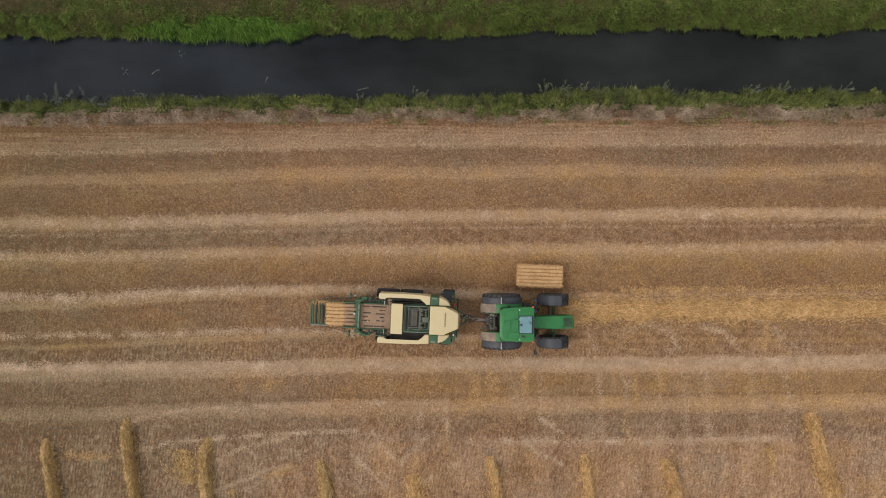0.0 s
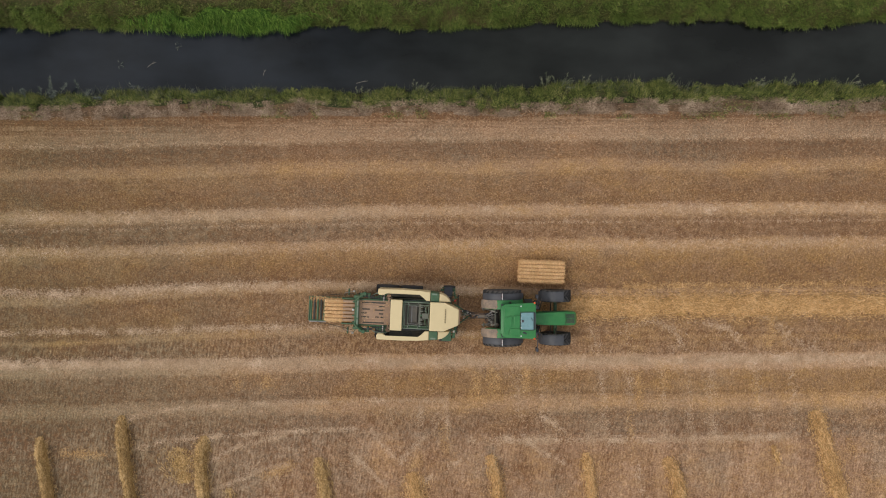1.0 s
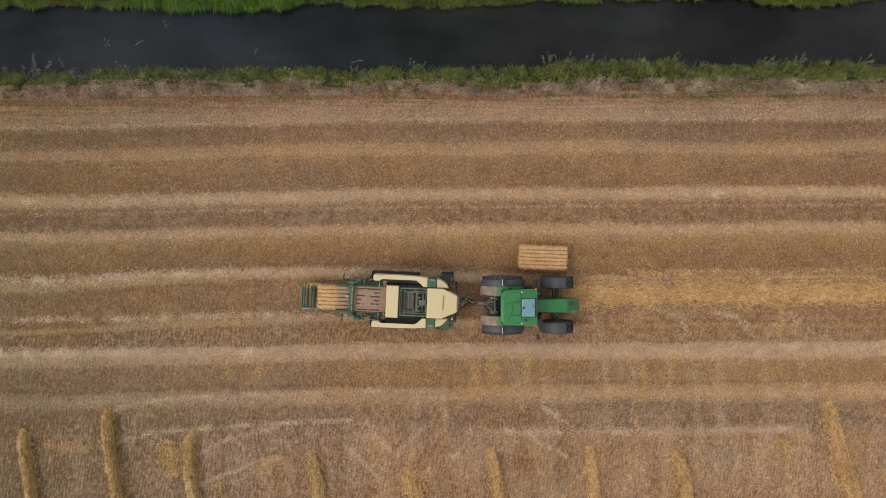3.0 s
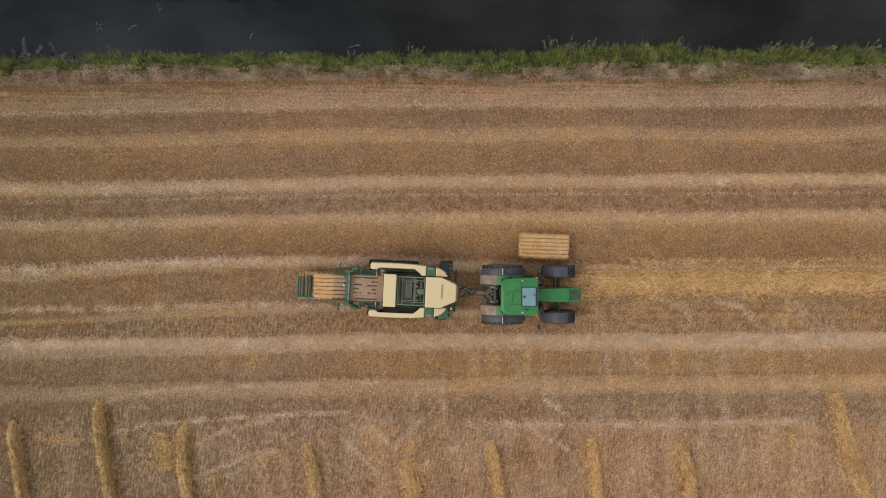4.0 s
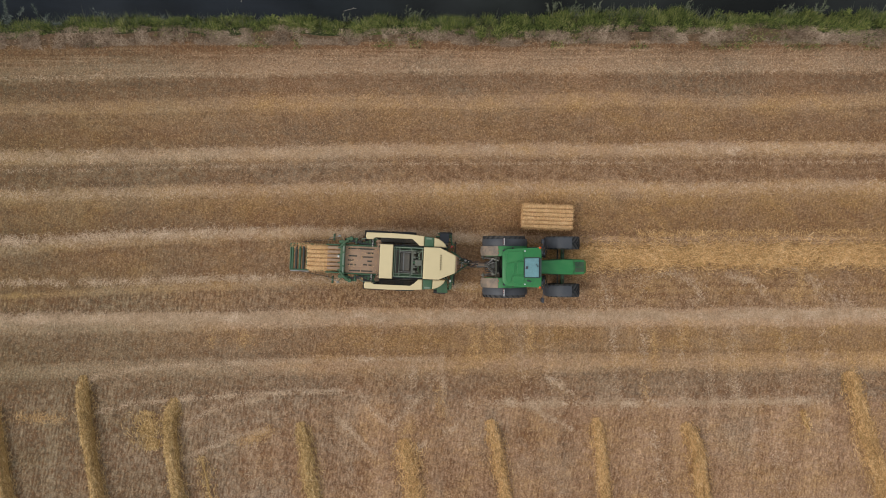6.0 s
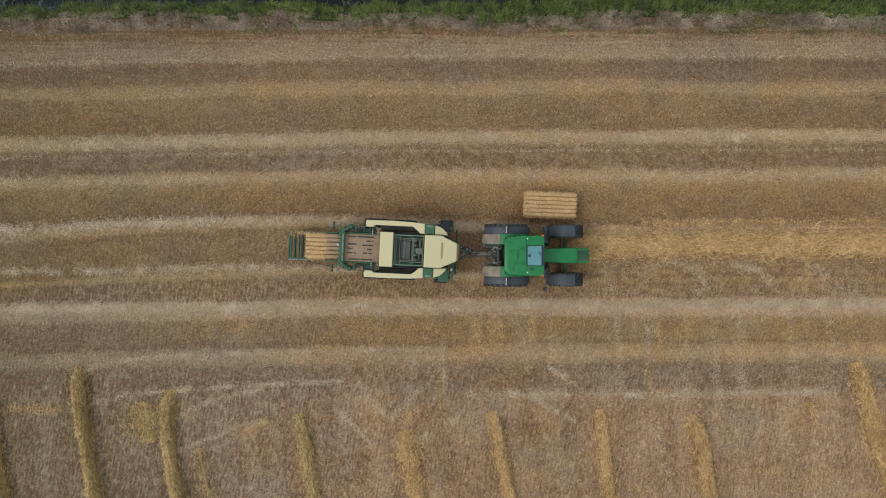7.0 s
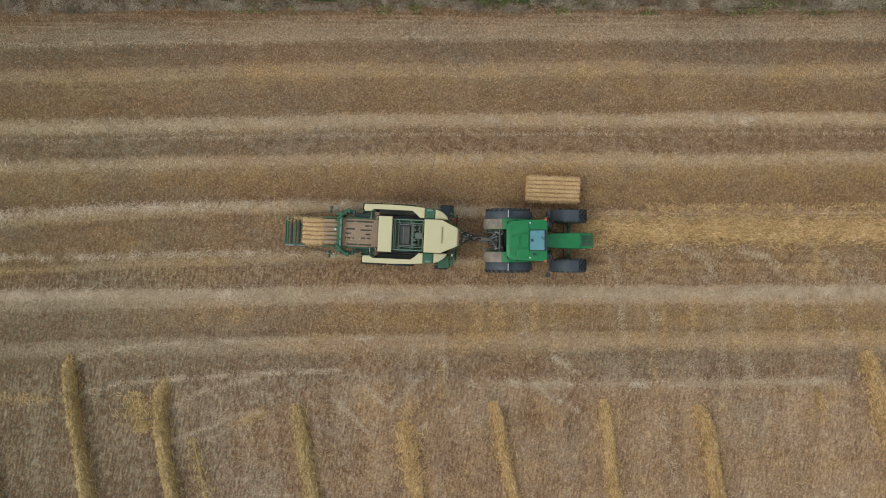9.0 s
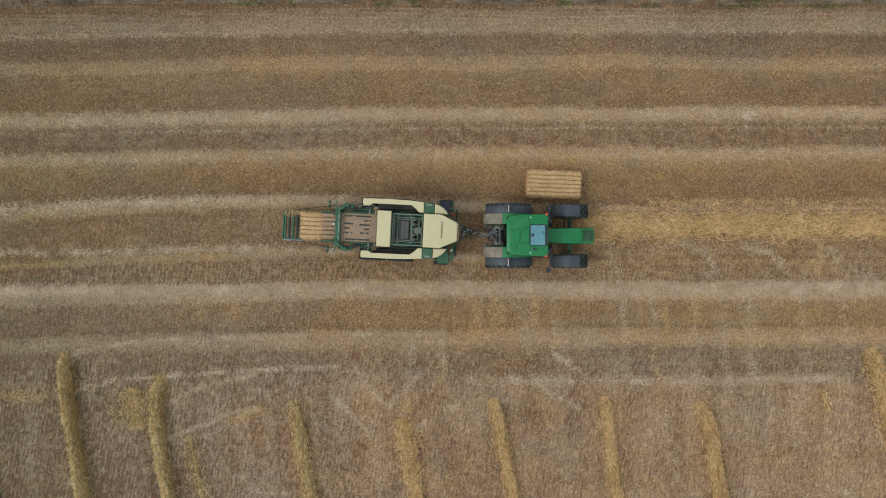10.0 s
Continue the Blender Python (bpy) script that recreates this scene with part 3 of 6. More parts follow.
def build_bank_grass():
    n = 210000
    x = rng.uniform(X0, X1, n)
    de, nw = dry_edge(x) - np.clip(drift(x, 0, 1.3, 37) - 0.62, 0, 1) * 1.1 + 0.1, near_water(x)
    y = de - 0.05 + (nw + 0.05 - de) * rng.random(n) ** 0.9
    clump = 0.55 * drift(x, y, 0.42, 31) + 0.45 * drift(x, y, 0.17, 30)
    low = np.clip(((y - de) / (nw - de) - 0.12) / 0.3, 0, 1)       # cut short beside the field, tall by the water
    keep = rng.random(n) < np.clip((clump - 0.36) * 4.0, 0.07, 1)
    x, y, clump, low = x[keep], y[keep], clump[keep], low[keep]
    m = len(x)
    turn = rng.normal(1.5, 1.1, m) + (drift(x, y, 0.8, 32) - 0.5) * 2.5
    tall = (0.06 + 0.56 * clump * (0.22 + 0.78 * low)) * rng.uniform(0.55, 1.35, m)
    vf = blades(np.stack([x, y, slope_z(x, y) - 0.02], 1), turn, tall, rng.uniform(0.10, 0.7, m), rng.uniform(0.009, 0.021, m), rng.uniform(0.2, 0.9, m))
    stuff("bank_grass", vf, M_GRASS, "long uneven green grass on the ditch bank", "grass")


def build_meadow():
    n = 150000
    x = rng.uniform(X0, X1, n)
    y = far_water(x) + 0.10 + rng.random(n) ** 1.25 * 4.0
    clump = drift(x, y, 0.45, 33)
    keep = rng.random(n) < 0.3 + 0.9 * clump
    x, y, clump = x[keep], y[keep], clump[keep]
    m = len(x)
    inland = y - far_water(x)
    edge = np.clip(1 - inland / 0.8, 0, 1)
    turn = np.where(rng.random(m) < edge * 0.8, rng.normal(-1.5, 0.6, m), rng.uniform(0, 6.28, m))
    tall = (0.06 + 0.36 * clump + 0.12 * edge) * rng.uniform(0.6, 1.3, m)
    foot = np.stack([x, y, slope_z(x, y) - 0.02], 1)
    lean, wide, droop = rng.uniform(0.15, 0.8, m), rng.uniform(0.010, 0.022, m), rng.uniform(0.2, 0.9, m)
    # withered away from the ditch, in drifts; green for longer to the east
    dry = rng.random(m) < np.clip((inland - 1.0 - np.interp(x, [4, 16], [0, 1.3])) / 0.9 + (drift(x, y, 1.6, 48) - 0.5) * 1.6, 0, 0.85)
    for some, name, mat, label in ((~dry, "meadow_grass", M_MGRASS, "rough green meadow grass beside the ditch"), (dry, "withered_meadow_grass", M_WITHERED, "withered brown and olive meadow grass")):
        stuff(name, blades(foot[some], turn[some], tall[some], lean[some], wide[some], droop[some]), mat, label, "grass")
    n = 12000
    x = np.concatenate([np.clip(rng.normal(-12.2, 1.6, n // 2), -18, -7.3), rng.normal(-9.2, 0.95, n - n // 2)])
    fw = far_water(x)
    y = fw + 0.10 + rng.random(n) ** 1.1 * (0.60 + 0.5 * (drift(x, 0, 1.2, 34) - 0.4))
    vf = blades(np.stack([x, y, slope_z(x, y)], 1), rng.normal(-1.0, 0.45, n), rng.uniform(0.32, 0.66, n) * (0.40 + 1.15 * drift(x, y, 0.24, 49)), rng.uniform(0.5, 1.1, n), rng.uniform(0.016, 0.04, n), rng.uniform(0.3, 0.8, n))
    stuff("lush_grass", vf, M_LUSH, "bright green lush grass arching over the ditch", "grass")
    n = 60000
    x = rng.uniform(X0, X1, n)
    y = far_water(x) + 0.05 + rng.random(n) ** 2.0 * (1.1 + 1.5 * drift(x, 0, 3.0, 38) + 0.03 * x)
    clump = drift(x, y, 0.4, 39)
    keep = rng.random(n) < np.clip((clump - 0.25 + 0.008 * x) * 2.4, 0.08, 1)
    x, y, clump = x[keep], y[keep], clump[keep]
    n = len(x)
    vf = blades(np.stack([x, y, slope_z(x, y)], 1), rng.normal(-1.5, 0.8, n), (0.10 + 0.46 * clump) * rng.uniform(0.6, 1.3, n), rng.uniform(0.3, 1.0, n), rng.uniform(0.012, 0.03, n), rng.uniform(0.3, 0.8, n))
    stuff("verge_grass", vf, M_VERGE, "dense green grass hanging over the water's edge", "grass")


def build_seed_stalks():
    n = 4200
    x = rng.uniform(X0, X1, n)
    keep = rng.random(n) < np.clip((drift(x, 0, 1.1, 47) - 0.25) * 1.8, 0.05, 1)
    x = x[keep]
    n = len(x)
    y = near_water(x) - rng.uniform(0.0, 0.6, n)
    vf = blades(np.stack([x, y, slope_z(x, y)], 1), rng.normal(1.4, 0.7, n), rng.uniform(0.40, 0.85, n), rng.uniform(0.2, 0.8, n), rng.uniform(0.008, 0.016, n), rng.uniform(0.1, 0.7, n))
    stuff("seed_stalks", vf, M_STALK, "thin pale dry grass stalks leaning over the ditch", "grass")


def build_dry_fringe():
    n = 62000
    x = rng.uniform(X0, X1, n)
    y = field_edge(x) - 0.18 + (dry_edge(x) - field_edge(x) + 0.45) * rng.random(n)
    clump = drift(x, y * 1.6, 0.55, 35) * 0.7 + drift(x, y, 0.2, 36) * 0.3
    keep = rng.random(n) < np.clip((clump - 0.36) * 5, 0.04, 1)
    x, y = x[keep], y[keep]
    m = len(x)
    vf = blades(np.stack([x, y, 0 * x + 0.02 + rng.uniform(0, 0.12, m)], 1), rng.choice([0.2, 3.0], m) + rng.normal(0, 0.9, m), rng.uniform(0.06, 0.18, m), rng.uniform(0.8, 1.45, m), rng.uniform(0.009, 0.018, m), rng.uniform(0.2, 0.6, m))
    stuff("dry_grass", vf, M_DRYGRASS, "pale withered grass along the field's edge", "grass")
    n = 16000
    x = rng.uniform(X0, X1, n)
    y = rng.uniform(6.3, 7.3, n)
    keep = (drift(x, y * 1.5, 0.8, 46) > 0.60 - 0.05 * (x < -2)) & (rng.random(n) < 0.8)
    x, y = x[keep], y[keep]
    m = len(x)
    vf = blades(np.stack([x, y, 0 * x + 0.02], 1), rng.uniform(0, 6.28, m), rng.uniform(0.08, 0.24, m), rng.uniform(0.5, 1.2, m), rng.uniform(0.014, 0.026, m), rng.uniform(0.2, 0.6, m))
    stuff("field_edge_weeds", vf, M_GRASS, "low green weeds among withered grass", "weeds")


def build_stubble():
    """Cut stalks in drilled rows: along the headland, and nearly across it beyond."""
    gx, gy = np.meshgrid(np.arange(X0, X1, 0.15), np.arange(-9.6, 6.5, 0.14))
    x1, y1 = gx.ravel(), gy.ravel() + LEAN * gx.ravel()
    hx, hy = np.meshgrid(np.arange(X0 - 3, X1 + 3, 0.17), np.arange(-17.0, -9.6, 0.15))
    x2, y2 = hx.ravel() - 0.2 * (hy.ravel() + 13), hy.ravel()
    x, y = np.concatenate([x1, x2]), np.concatenate([y1, y2])
    x, y = x + rng.normal(0, 0.03, len(x)), y + rng.normal(0, 0.018, len(x))
    keep = rng.random(len(x)) < 0.35 + 0.65 * drift(x, y, 0.8, 41)
    x, y = np.repeat(x[keep], 2), np.repeat(y[keep], 2)
    n = len(x)
    x, y = x + rng.normal(0, 0.02, n), y + rng.normal(0, 0.02, n)
    turn, lean, tall = rng.uniform(0, 6.28, n), np.abs(rng.normal(0.25, 0.3, n)), rng.uniform(0.06, 0.15, n)
    tip = np.stack([x + np.cos(turn) * np.sin(lean) * tall, y + np.sin(turn) * np.sin(lean) * tall, tall * np.cos(lean)], 1)
    side = np.stack([-np.sin(turn), np.cos(turn), 0 * turn], 1) * 0.007
    foot = np.stack([x, y, 0 * x - 0.02], 1)
    v = np.stack([foot - side, foot + side, tip + side], 1).reshape(-1, 3)
    stuff("stubble", (v, np.arange(3 * n).reshape(-1, 3)), M_STUBBLE, "short cut straw stubble in drilled rows", "stubble")


def along(line, per, wide, long=(0.06, 0.19), high=0.07, patchy=0.4):
    """Loose straws strewn along a line."""
    p = np.array(line)
    far = np.r_[0, np.cumsum(np.hypot(*np.diff(p, axis=0).T))]
    k = int(far[-1] * per)
    s = rng.uniform(0, far[-1], k)
    x, y = np.interp(s, far, p[:, 0]) + rng.normal(0, wide, k), np.interp(s, far, p[:, 1]) + rng.normal(0, wide, k)
    some = rng.random(k) < 0.55 + patchy * 2 * (drift(x, y, 0.5, 44) - 0.5) + patchy * (drift(x, y, 1.7, 45) - 0.5)
    q = np.stack([x, y, rng.uniform(0.03, high, k)], 1)[some]
    k = len(q)
    return stalks(q, rng.uniform(0, 3.14, k), rng.uniform(*long, k), rng.uniform(0.0045, 0.0095, k), 0.12)


def build_litter():
    """Fine loose straw over the whole field, thickest on the pale strips."""
    n = 1600000
    x, y = rng.uniform(X0, X1, n), rng.uniform(-16.6, 6.7, n)
    c = cover_of(x, y)
    thick = 0.10 + 0.75 * c * c + 0.45 * c * (drift(x, y, 0.45, 42) - 0.45)
    # thinned beyond the headland, and westward to follow the painted lens falloff
    keep = rng.random(n) < thick * np.interp(y, [-9.9, -9.2], [0.45, 1.0]) * np.interp(x, [-22, -8], [0.72, 1.0])
    x, y = x[keep], y[keep]
    m = len(x)
    mid = np.stack([x, y, rng.uniform(0.015, 0.045, m)], 1)
    turn = rng.uniform(0, 3.14, m)
    vf = stalks(mid, turn, rng.uniform(0.04, 0.12, m), rng.uniform(0.006, 0.012, m), 0.10)
    stuff("loose_straw", vf, M_LITTER, "scattered pale straw over the stubble", "straw")


def build_tracks():
    """Pale straw along the arching strips, and smeared along the old turning tracks of wheels."""
    vf = along([(-27, -2.75), (-23.2, -2.75), (-19.5, -2.82), (-17, -2.68), (-13.3, -2.43), (-9.5, -2.34), (-5.5, -2.31), (-2, -2.44), (1.8, -2.62), (5.6, -2.8)], 560, 0.15)
    vf = join(vf, along([(-27, -4.8), (-17, -4.76), (-13.3, -4.65), (-9.5, -4.53), (-7, -4.52), (-2, -4.75), (3, -4.93)], 330, 0.11, patchy=0.5))
    for y, per, wide in ((-6.3, 900, 0.16), (1.5, 330, 0.19), (-0.25, 220, 0.17), (5.22, 60, 0.09)):
        vf = join(vf, along([(x, y + LEAN * x - 0.25 * min(1, max(0, (-4 - x) / 14)) * (y > -5)) for x in range(-27, 28, 3)], per, wide))
    sweeps = [[(-16.61, -9.54), (-15.31, -8.99), (-13.01, -8.66), (-9.31, -8.52), (-4.21, -8.34), (0.39, -8.29)], [(-15.81, -10.84), (-14.31, -10.4), (-11.81, -10.19), (-8.01, -9.94), (-4.21, -9.78)],
              [(-12.01, -13.04), (-10.81, -12.62), (-9.31, -11.94), (-7.81, -11.61)], [(-12.01, -11.54), (-10.81, -10.84), (-9.31, -10.44), (-8.01, -10.14)]]
    for line in sweeps:
        vf = join(vf, along(line, 260, 0.085, patchy=0.5))
    turns = [[(-3.51, -9.89), (-2.87, -10.64), (-2.31, -11.34)], [(-4.71, -10.94), (-3.24, -12.34), (-2.11, -13.39)], [(-0.61, -9.99), (-1.36, -10.77), (-2.11, -11.54)], [(2.79, -10.14), (3.39, -10.22), (4.55, -10.5), (5.56, -11.12), (6.49, -11.59)],
             [(5.19, -9.04), (5.81, -9.49), (6.59, -10.04)], [(-1.31, -12.69), (-0.09, -12.08), (1.09, -11.44)]]
    for line in turns:
        vf = join(vf, along(line, 270, 0.10, patchy=0.5))
    loops = [[(17.5, -4.5), (18.5, -5.4), (20.0, -5.9)], [(9.5, -4.6), (11.1, -4.15), (12.3, -4.7), (12.5, -5.3), (12.0, -5.8)], [(16.4, -3.9), (17.3, -4.05), (18.4, -4.85), (19.1, -5.8)], [(13.4, -4.2), (15.0, -4.6), (15.8, -5.5)],
             [(0.2, -7.9), (0.35, -9.1), (0.5, -9.8)], [(-0.95, -8.4), (-1.1, -9.6)]]
    for line in loops:
        vf = join(vf, along(line, 220, 0.12, patchy=0.45))
    vf = join(vf, along([(1.5, -10.42), (6.6, -10.37), (10.6, -10.35), (18.2, -10.22)], 440, 0.12, patchy=0.45))
    for x, per, wide in ((4.2, 100, 0.28), (5.4, 80, 0.17), (8.5, 210, 0.17), (9.9, 170, 0.17), (11.6, 100, 0.15), (12.9, 80, 0.15), (14.1, 210, 0.18), (16.5, 180, 0.17), (18.4, 110, 0.15), (-0.2, 80, 0.14), (-2.6, 100, 0.18)):
        vf = join(vf, along([(x - 0.1, -6.5), (x, -8.6), (x + 0.15, -10.5)], per, wide, patchy=0.5))
    for x, per, wide in ((8.0, 120, 0.26), (9.6, 90, 0.28), (12.9, 80, 0.25), (14.6, 100, 0.28), (19.4, 120, 0.28)):
        vf = join(vf, along([(x, -4.1), (x + 0.1, -5.9)], per, wide, patchy=0.5))
    for x, per, wide in ((-8.9, 160, 0.3), (-4.4, 90, 0.2), (10.2, 160, 0.18), (15.9, 140, 0.25)):
        vf = join(vf, along([(x, -11.6), (x + 0.35, -13.2), (x + 1.0, -16)], per, wide))
    vf = join(vf, along([(-27, 0.45), (-17, 0.52), (-10, 0.70), (-4, 0.84), (6, 0.92), (16, 0.99), (27, 1.06)], 45, 0.05))
    stuff("bleached_straw", vf, M_PALE, "pale bleached straw along old wheel tracks", "straw")
    gold = along([(9.5, -2.4), (14, -2.35), (19, -2.3), (27, -2.2)], 300, 0.10, (0.08, 0.22))
    strewn = [[(17.0, -3.4), (17.3, -4.6), (17.1, -5.5)], [(19.6, -7.6), (19.7, -9.0)], [(10.3, -6.9), (10.4, -8.9)], [(1.9, -6.9), (2.0, -8.3)], [(3.0, -7.0), (3.05, -8.2)], [(4.5, -6.6), (4.5, -8.0)], [(11.75, -6.9), (11.8, -7.9)], [(2.65, -6.5), (2.7, -7.9)]]
    for line in strewn:
        gold = join(gold, along(line, 380, 0.15))
    spots = [[(16.3, -7.2), (16.4, -8.6)], [(0.2, -9.6), (0.35, -11)], [(-1.5, -11.9), (-1.0, -11.2)], [(9.9, -8.9), (9.95, -10.3)], [(-9.2, -12.3), (-7.6, -11.6)], [(-19.5, -11.0), (-17.4, -11.1)],
             [(-10.5, -7.1), (-10.4, -7.8)], [(-9.0, -7.1), (-8.95, -7.7)], [(21.2, -10.3), (21.5, -11.0)]]
    for line in spots:
        gold = join(gold, along(line, 380, 0.16))
    stuff("golden_straw", gold, M_SWATH, "thin scatter of golden straw on the stubble", "straw")


build_bank_grass()
build_meadow()
build_seed_stalks()
build_dry_fringe()
build_stubble()
build_litter()
build_tracks()


# ---- straw: windrows and bales ----
def heap(line, wide, high, seed, density=1250, ragged=0.12, core=0.9):
    """A windrow along a line: a low rough ridge under many loose straws. Returns the two meshes' data."""
    r = np.random.default_rng(seed)
    p = np.array(line, float)
    far = np.r_[0, np.cumsum(np.hypot(*np.diff(p, axis=0).T))]
    steps = max(int(far[-1] / 0.12), 6)
    s = np.linspace(0, far[-1], steps)
    cx, cy = np.interp(s, far, p[:, 0]), np.interp(s, far, p[:, 1])
    k = np.ones(5) / 5
    cx[2:-2], cy[2:-2] = np.convolve(cx, k, "valid"), np.convolve(cy, k, "valid")
    tx, ty = np.gradient(cx), np.gradient(cy)
    q = np.hypot(tx, ty)
    nx, ny = -ty / q, tx / q
    swell = (0.86 + 0.30 * drift(s, 0 * s + seed, 0.7, seed)) * np.clip(0.45 + np.minimum(s, far[-1] - s) / 0.7, 0.05, 1)
    ends = np.clip(np.minimum(s, far[-1] - s) / 0.7, 0, 1) ** 0.7
    u = np.linspace(-1, 1, 11)
    verts = []
    for a in u:
        w = a * core * wide / 2 * swell * (1 + 2.4 * ragged * (drift(s, 0 * s + (40 if a > 0 else 0), 0.28, seed + 1) - 0.5))
        z = high * swell * ends * (1 - abs(a) ** 3.2) * (0.70 + 0.6 * drift(s, 0 * s + a * 2, 0.22, seed + 2)) - (0.03 if abs(a) == 1 else 0)
        verts.append(np.stack([cx + nx * w, cy + ny * w, np.maximum(z, -0.03)], 1))
    v = np.stack(verts, 1).reshape(-1, 3)
    i, j = np.meshgrid(np.arange(steps - 1), np.arange(10), indexing="ij")
    a = (i * 11 + j).ravel()
    f = np.stack([a, a + 11, a + 12, a + 1], 1)
    m = int(far[-1] * wide * density * 1.35)
    ss, uu = r.uniform(-0.12, far[-1], m), np.clip(r.normal(0, 0.60, m), -2.1, 2.1)
    shown = r.random(m) < 0.35 + 1.1 * drift(ss, uu * 0.3, 0.25, seed + 3)
    ss, uu, m = ss[shown], uu[shown], int(shown.sum())
    sw = np.interp(ss, s, swell)
    w = uu * wide / 2 * sw
    mid = np.stack([np.interp(ss, s, cx) + np.interp(ss, s, nx) * w, np.interp(ss, s, cy) + np.interp(ss, s, ny) * w,
                    high * sw * np.interp(ss, s, ends) * np.clip(1 - np.abs(uu) ** 3.2, 0, 1) * (0.70 + 0.6 * drift(ss, uu * 2, 0.22, seed + 2)) + r.uniform(0.015, 0.09, m)], 1)
    head = np.arctan2(np.interp(ss, s, ty), np.interp(ss, s, tx)) + np.where(r.random(m) < 0.5, r.normal(0, 0.45, m), r.uniform(0, 3.14, m))
    return (v, f), stalks(mid, head, r.uniform(0.08, 0.30, m), r.uniform(0.009, 0.019, m), 0.35)


def straw_heap_material():
    m, n, l, b = shader("straw_heap", 0.9, 0.0, 0.2)
    v = place_of(n, l)
    a, c = noise_of(n, l, v, 22, 5, 0.75), noise_of(n, l, v, 2.0, 3)
    base = ramp_of(n, l, a, [(0.32, (0.20, 0.115, 0.040)), (0.5, (0.44, 0.27, 0.10)), (0.68, (0.68, 0.44, 0.18))])
    l.new(blend(n, l, spread(n, l, c, 0.35, 0.7, 0, 0.5), base, (0.44, 0.28, 0.11)), b.inputs["Base Color"])
    relief(n, l, b, a, 1.0, 0.05)
    return m


M_HEAP = straw_heap_material()


def build_windrow(line, wide, high, seed, label, density=1250, ragged=0.12, straw=M_GOLD, core=0.78):
    ridge, straws = heap(line, wide, high, seed, density, ragged, core)
    ob = new("straw_windrow", mesh_of("straw_windrow", ridge[0], ridge[1], [M_HEAP], smooth=True))
    tagged(ob, label, "straw windrow", group="windrows on the field")
    top = new("loose_top_straw", mesh_of("loose_top_straw", straws[0], straws[1], [straw]))
    top.parent = ob
    tagged(top, kind="stuff")
    return ob


THICK = "thick golden straw windrow lying on stubble"
THIN = "thin straggling straw windrow lying on stubble"
build_windrow([(3.2, -3.5), (7.2, -3.46), (9.5, -3.43), (11.6, -3.4), (14.3, -3.4), (17, -3.37), (21.6, -3.34), (27, -3.3)], 1.02, 0.17, 50,
              "broad flattened golden straw windrow before the tractor", 1150, 0.4, M_SWATH)
build_windrow([(-20.72, -10.3), (-20.55, -10.87), (-20.34, -12.36), (-20.17, -13.33), (-19.82, -15.23), (-19.52, -17.23)], 0.46, 0.46, 51, THICK)
build_windrow([(-16.45, -9.19), (-16.33, -10.74), (-16.13, -12.24), (-15.9, -13.54), (-15.69, -14.84), (-15.53, -15.64), (-15.27, -17.04)], 0.54, 0.48, 52, THICK)
build_windrow([(-12.17, -10.24), (-12.33, -11.04), (-12.29, -12.33), (-12.14, -13.59), (-11.95, -14.64), (-11.72, -15.64), (-11.41, -17.04)], 0.58, 0.48, 53, "thick golden straw windrow with a kink on stubble")
build_windrow([(-13.4, -10.85), (-13.5, -11.4), (-13.35, -12.0), (-13.3, -12.6)], 1.75, 0.03, 54, "flat spilled patch of straw beside a windrow", 270, 0.9, core=0.4)
build_windrow([(-10.91, -12.94), (-10.78, -13.58), (-10.52, -14.84), (-10.32, -15.64), (-10.01, -17.04)], 0.8, 0.03, 55, THIN, 120, 0.6, core=0.12)
build_windrow([(-6.31, -11.39), (-6.01, -12.3), (-5.87, -13.56), (-5.62, -14.82), (-5.46, -15.62), (-5.21, -17.04)], 0.66, 0.30, 56, THICK, 900, 0.3, core=0.7)
build_windrow([(-1.47, -12.14), (-1.14, -13.54), (-0.91, -14.8), (-0.73, -15.6), (-0.41, -17.04)], 0.94, 0.22, 57, "spread-out golden straw windrow lying on stubble", 560, 0.3, straw=M_SWATH, core=0.5)
build_windrow([(2.61, -11.24), (2.9, -12.27), (3.08, -13.52), (3.39, -14.78), (3.59, -15.58), (3.99, -17.04)], 0.58, 0.30, 58, THICK, 900, 0.3, straw=M_SWATH, core=0.6)
build_windrow([(7.59, -11.14), (7.75, -12.25), (7.86, -13.5), (8.07, -14.76), (8.22, -15.57), (8.49, -17.04)], 0.58, 0.20, 59, THICK, 900, 0.3, straw=M_SWATH, core=0.6)
build_windrow([(11.79, -11.39), (12.28, -12.23), (12.46, -13.49), (12.62, -14.74), (12.77, -15.55), (13.09, -17.04)], 0.72, 0.32, 60, THICK, 900, 0.3, straw=M_SWATH, core=0.6)
build_windrow([(19.5, -8.95), (19.85, -10.1), (20.1, -10.9), (20.5, -12.4), (20.8, -13.3), (21.3, -15), (21.8, -17)], 0.85, 0.20, 61, "wide golden straw windrow with a ragged end", 1000, 0.3, straw=M_SWATH, core=0.6)
build_windrow([(17.32, -10.73), (17.68, -11.63)], 0.4, 0.07, 63, THIN, 300, 0.3, straw=M_SWATH, core=0.5)


def part(name, bm, material, parent, label=""):
    me = bpy.data.meshes.new(name)
    bmesh.ops.recalc_face_normals(bm, faces=bm.faces)
    bm.to_mesh(me)
    bm.free()
    me.materials.append(material)
    ob = new(name, me)
    ob.parent = parent
    return tagged(ob, label)


def thing(name, m, label, category, group=""):
    ob = new(name)
    ob.empty_display_size = 0.2
    ob.matrix_world = m
    return tagged(ob, label, category, group)


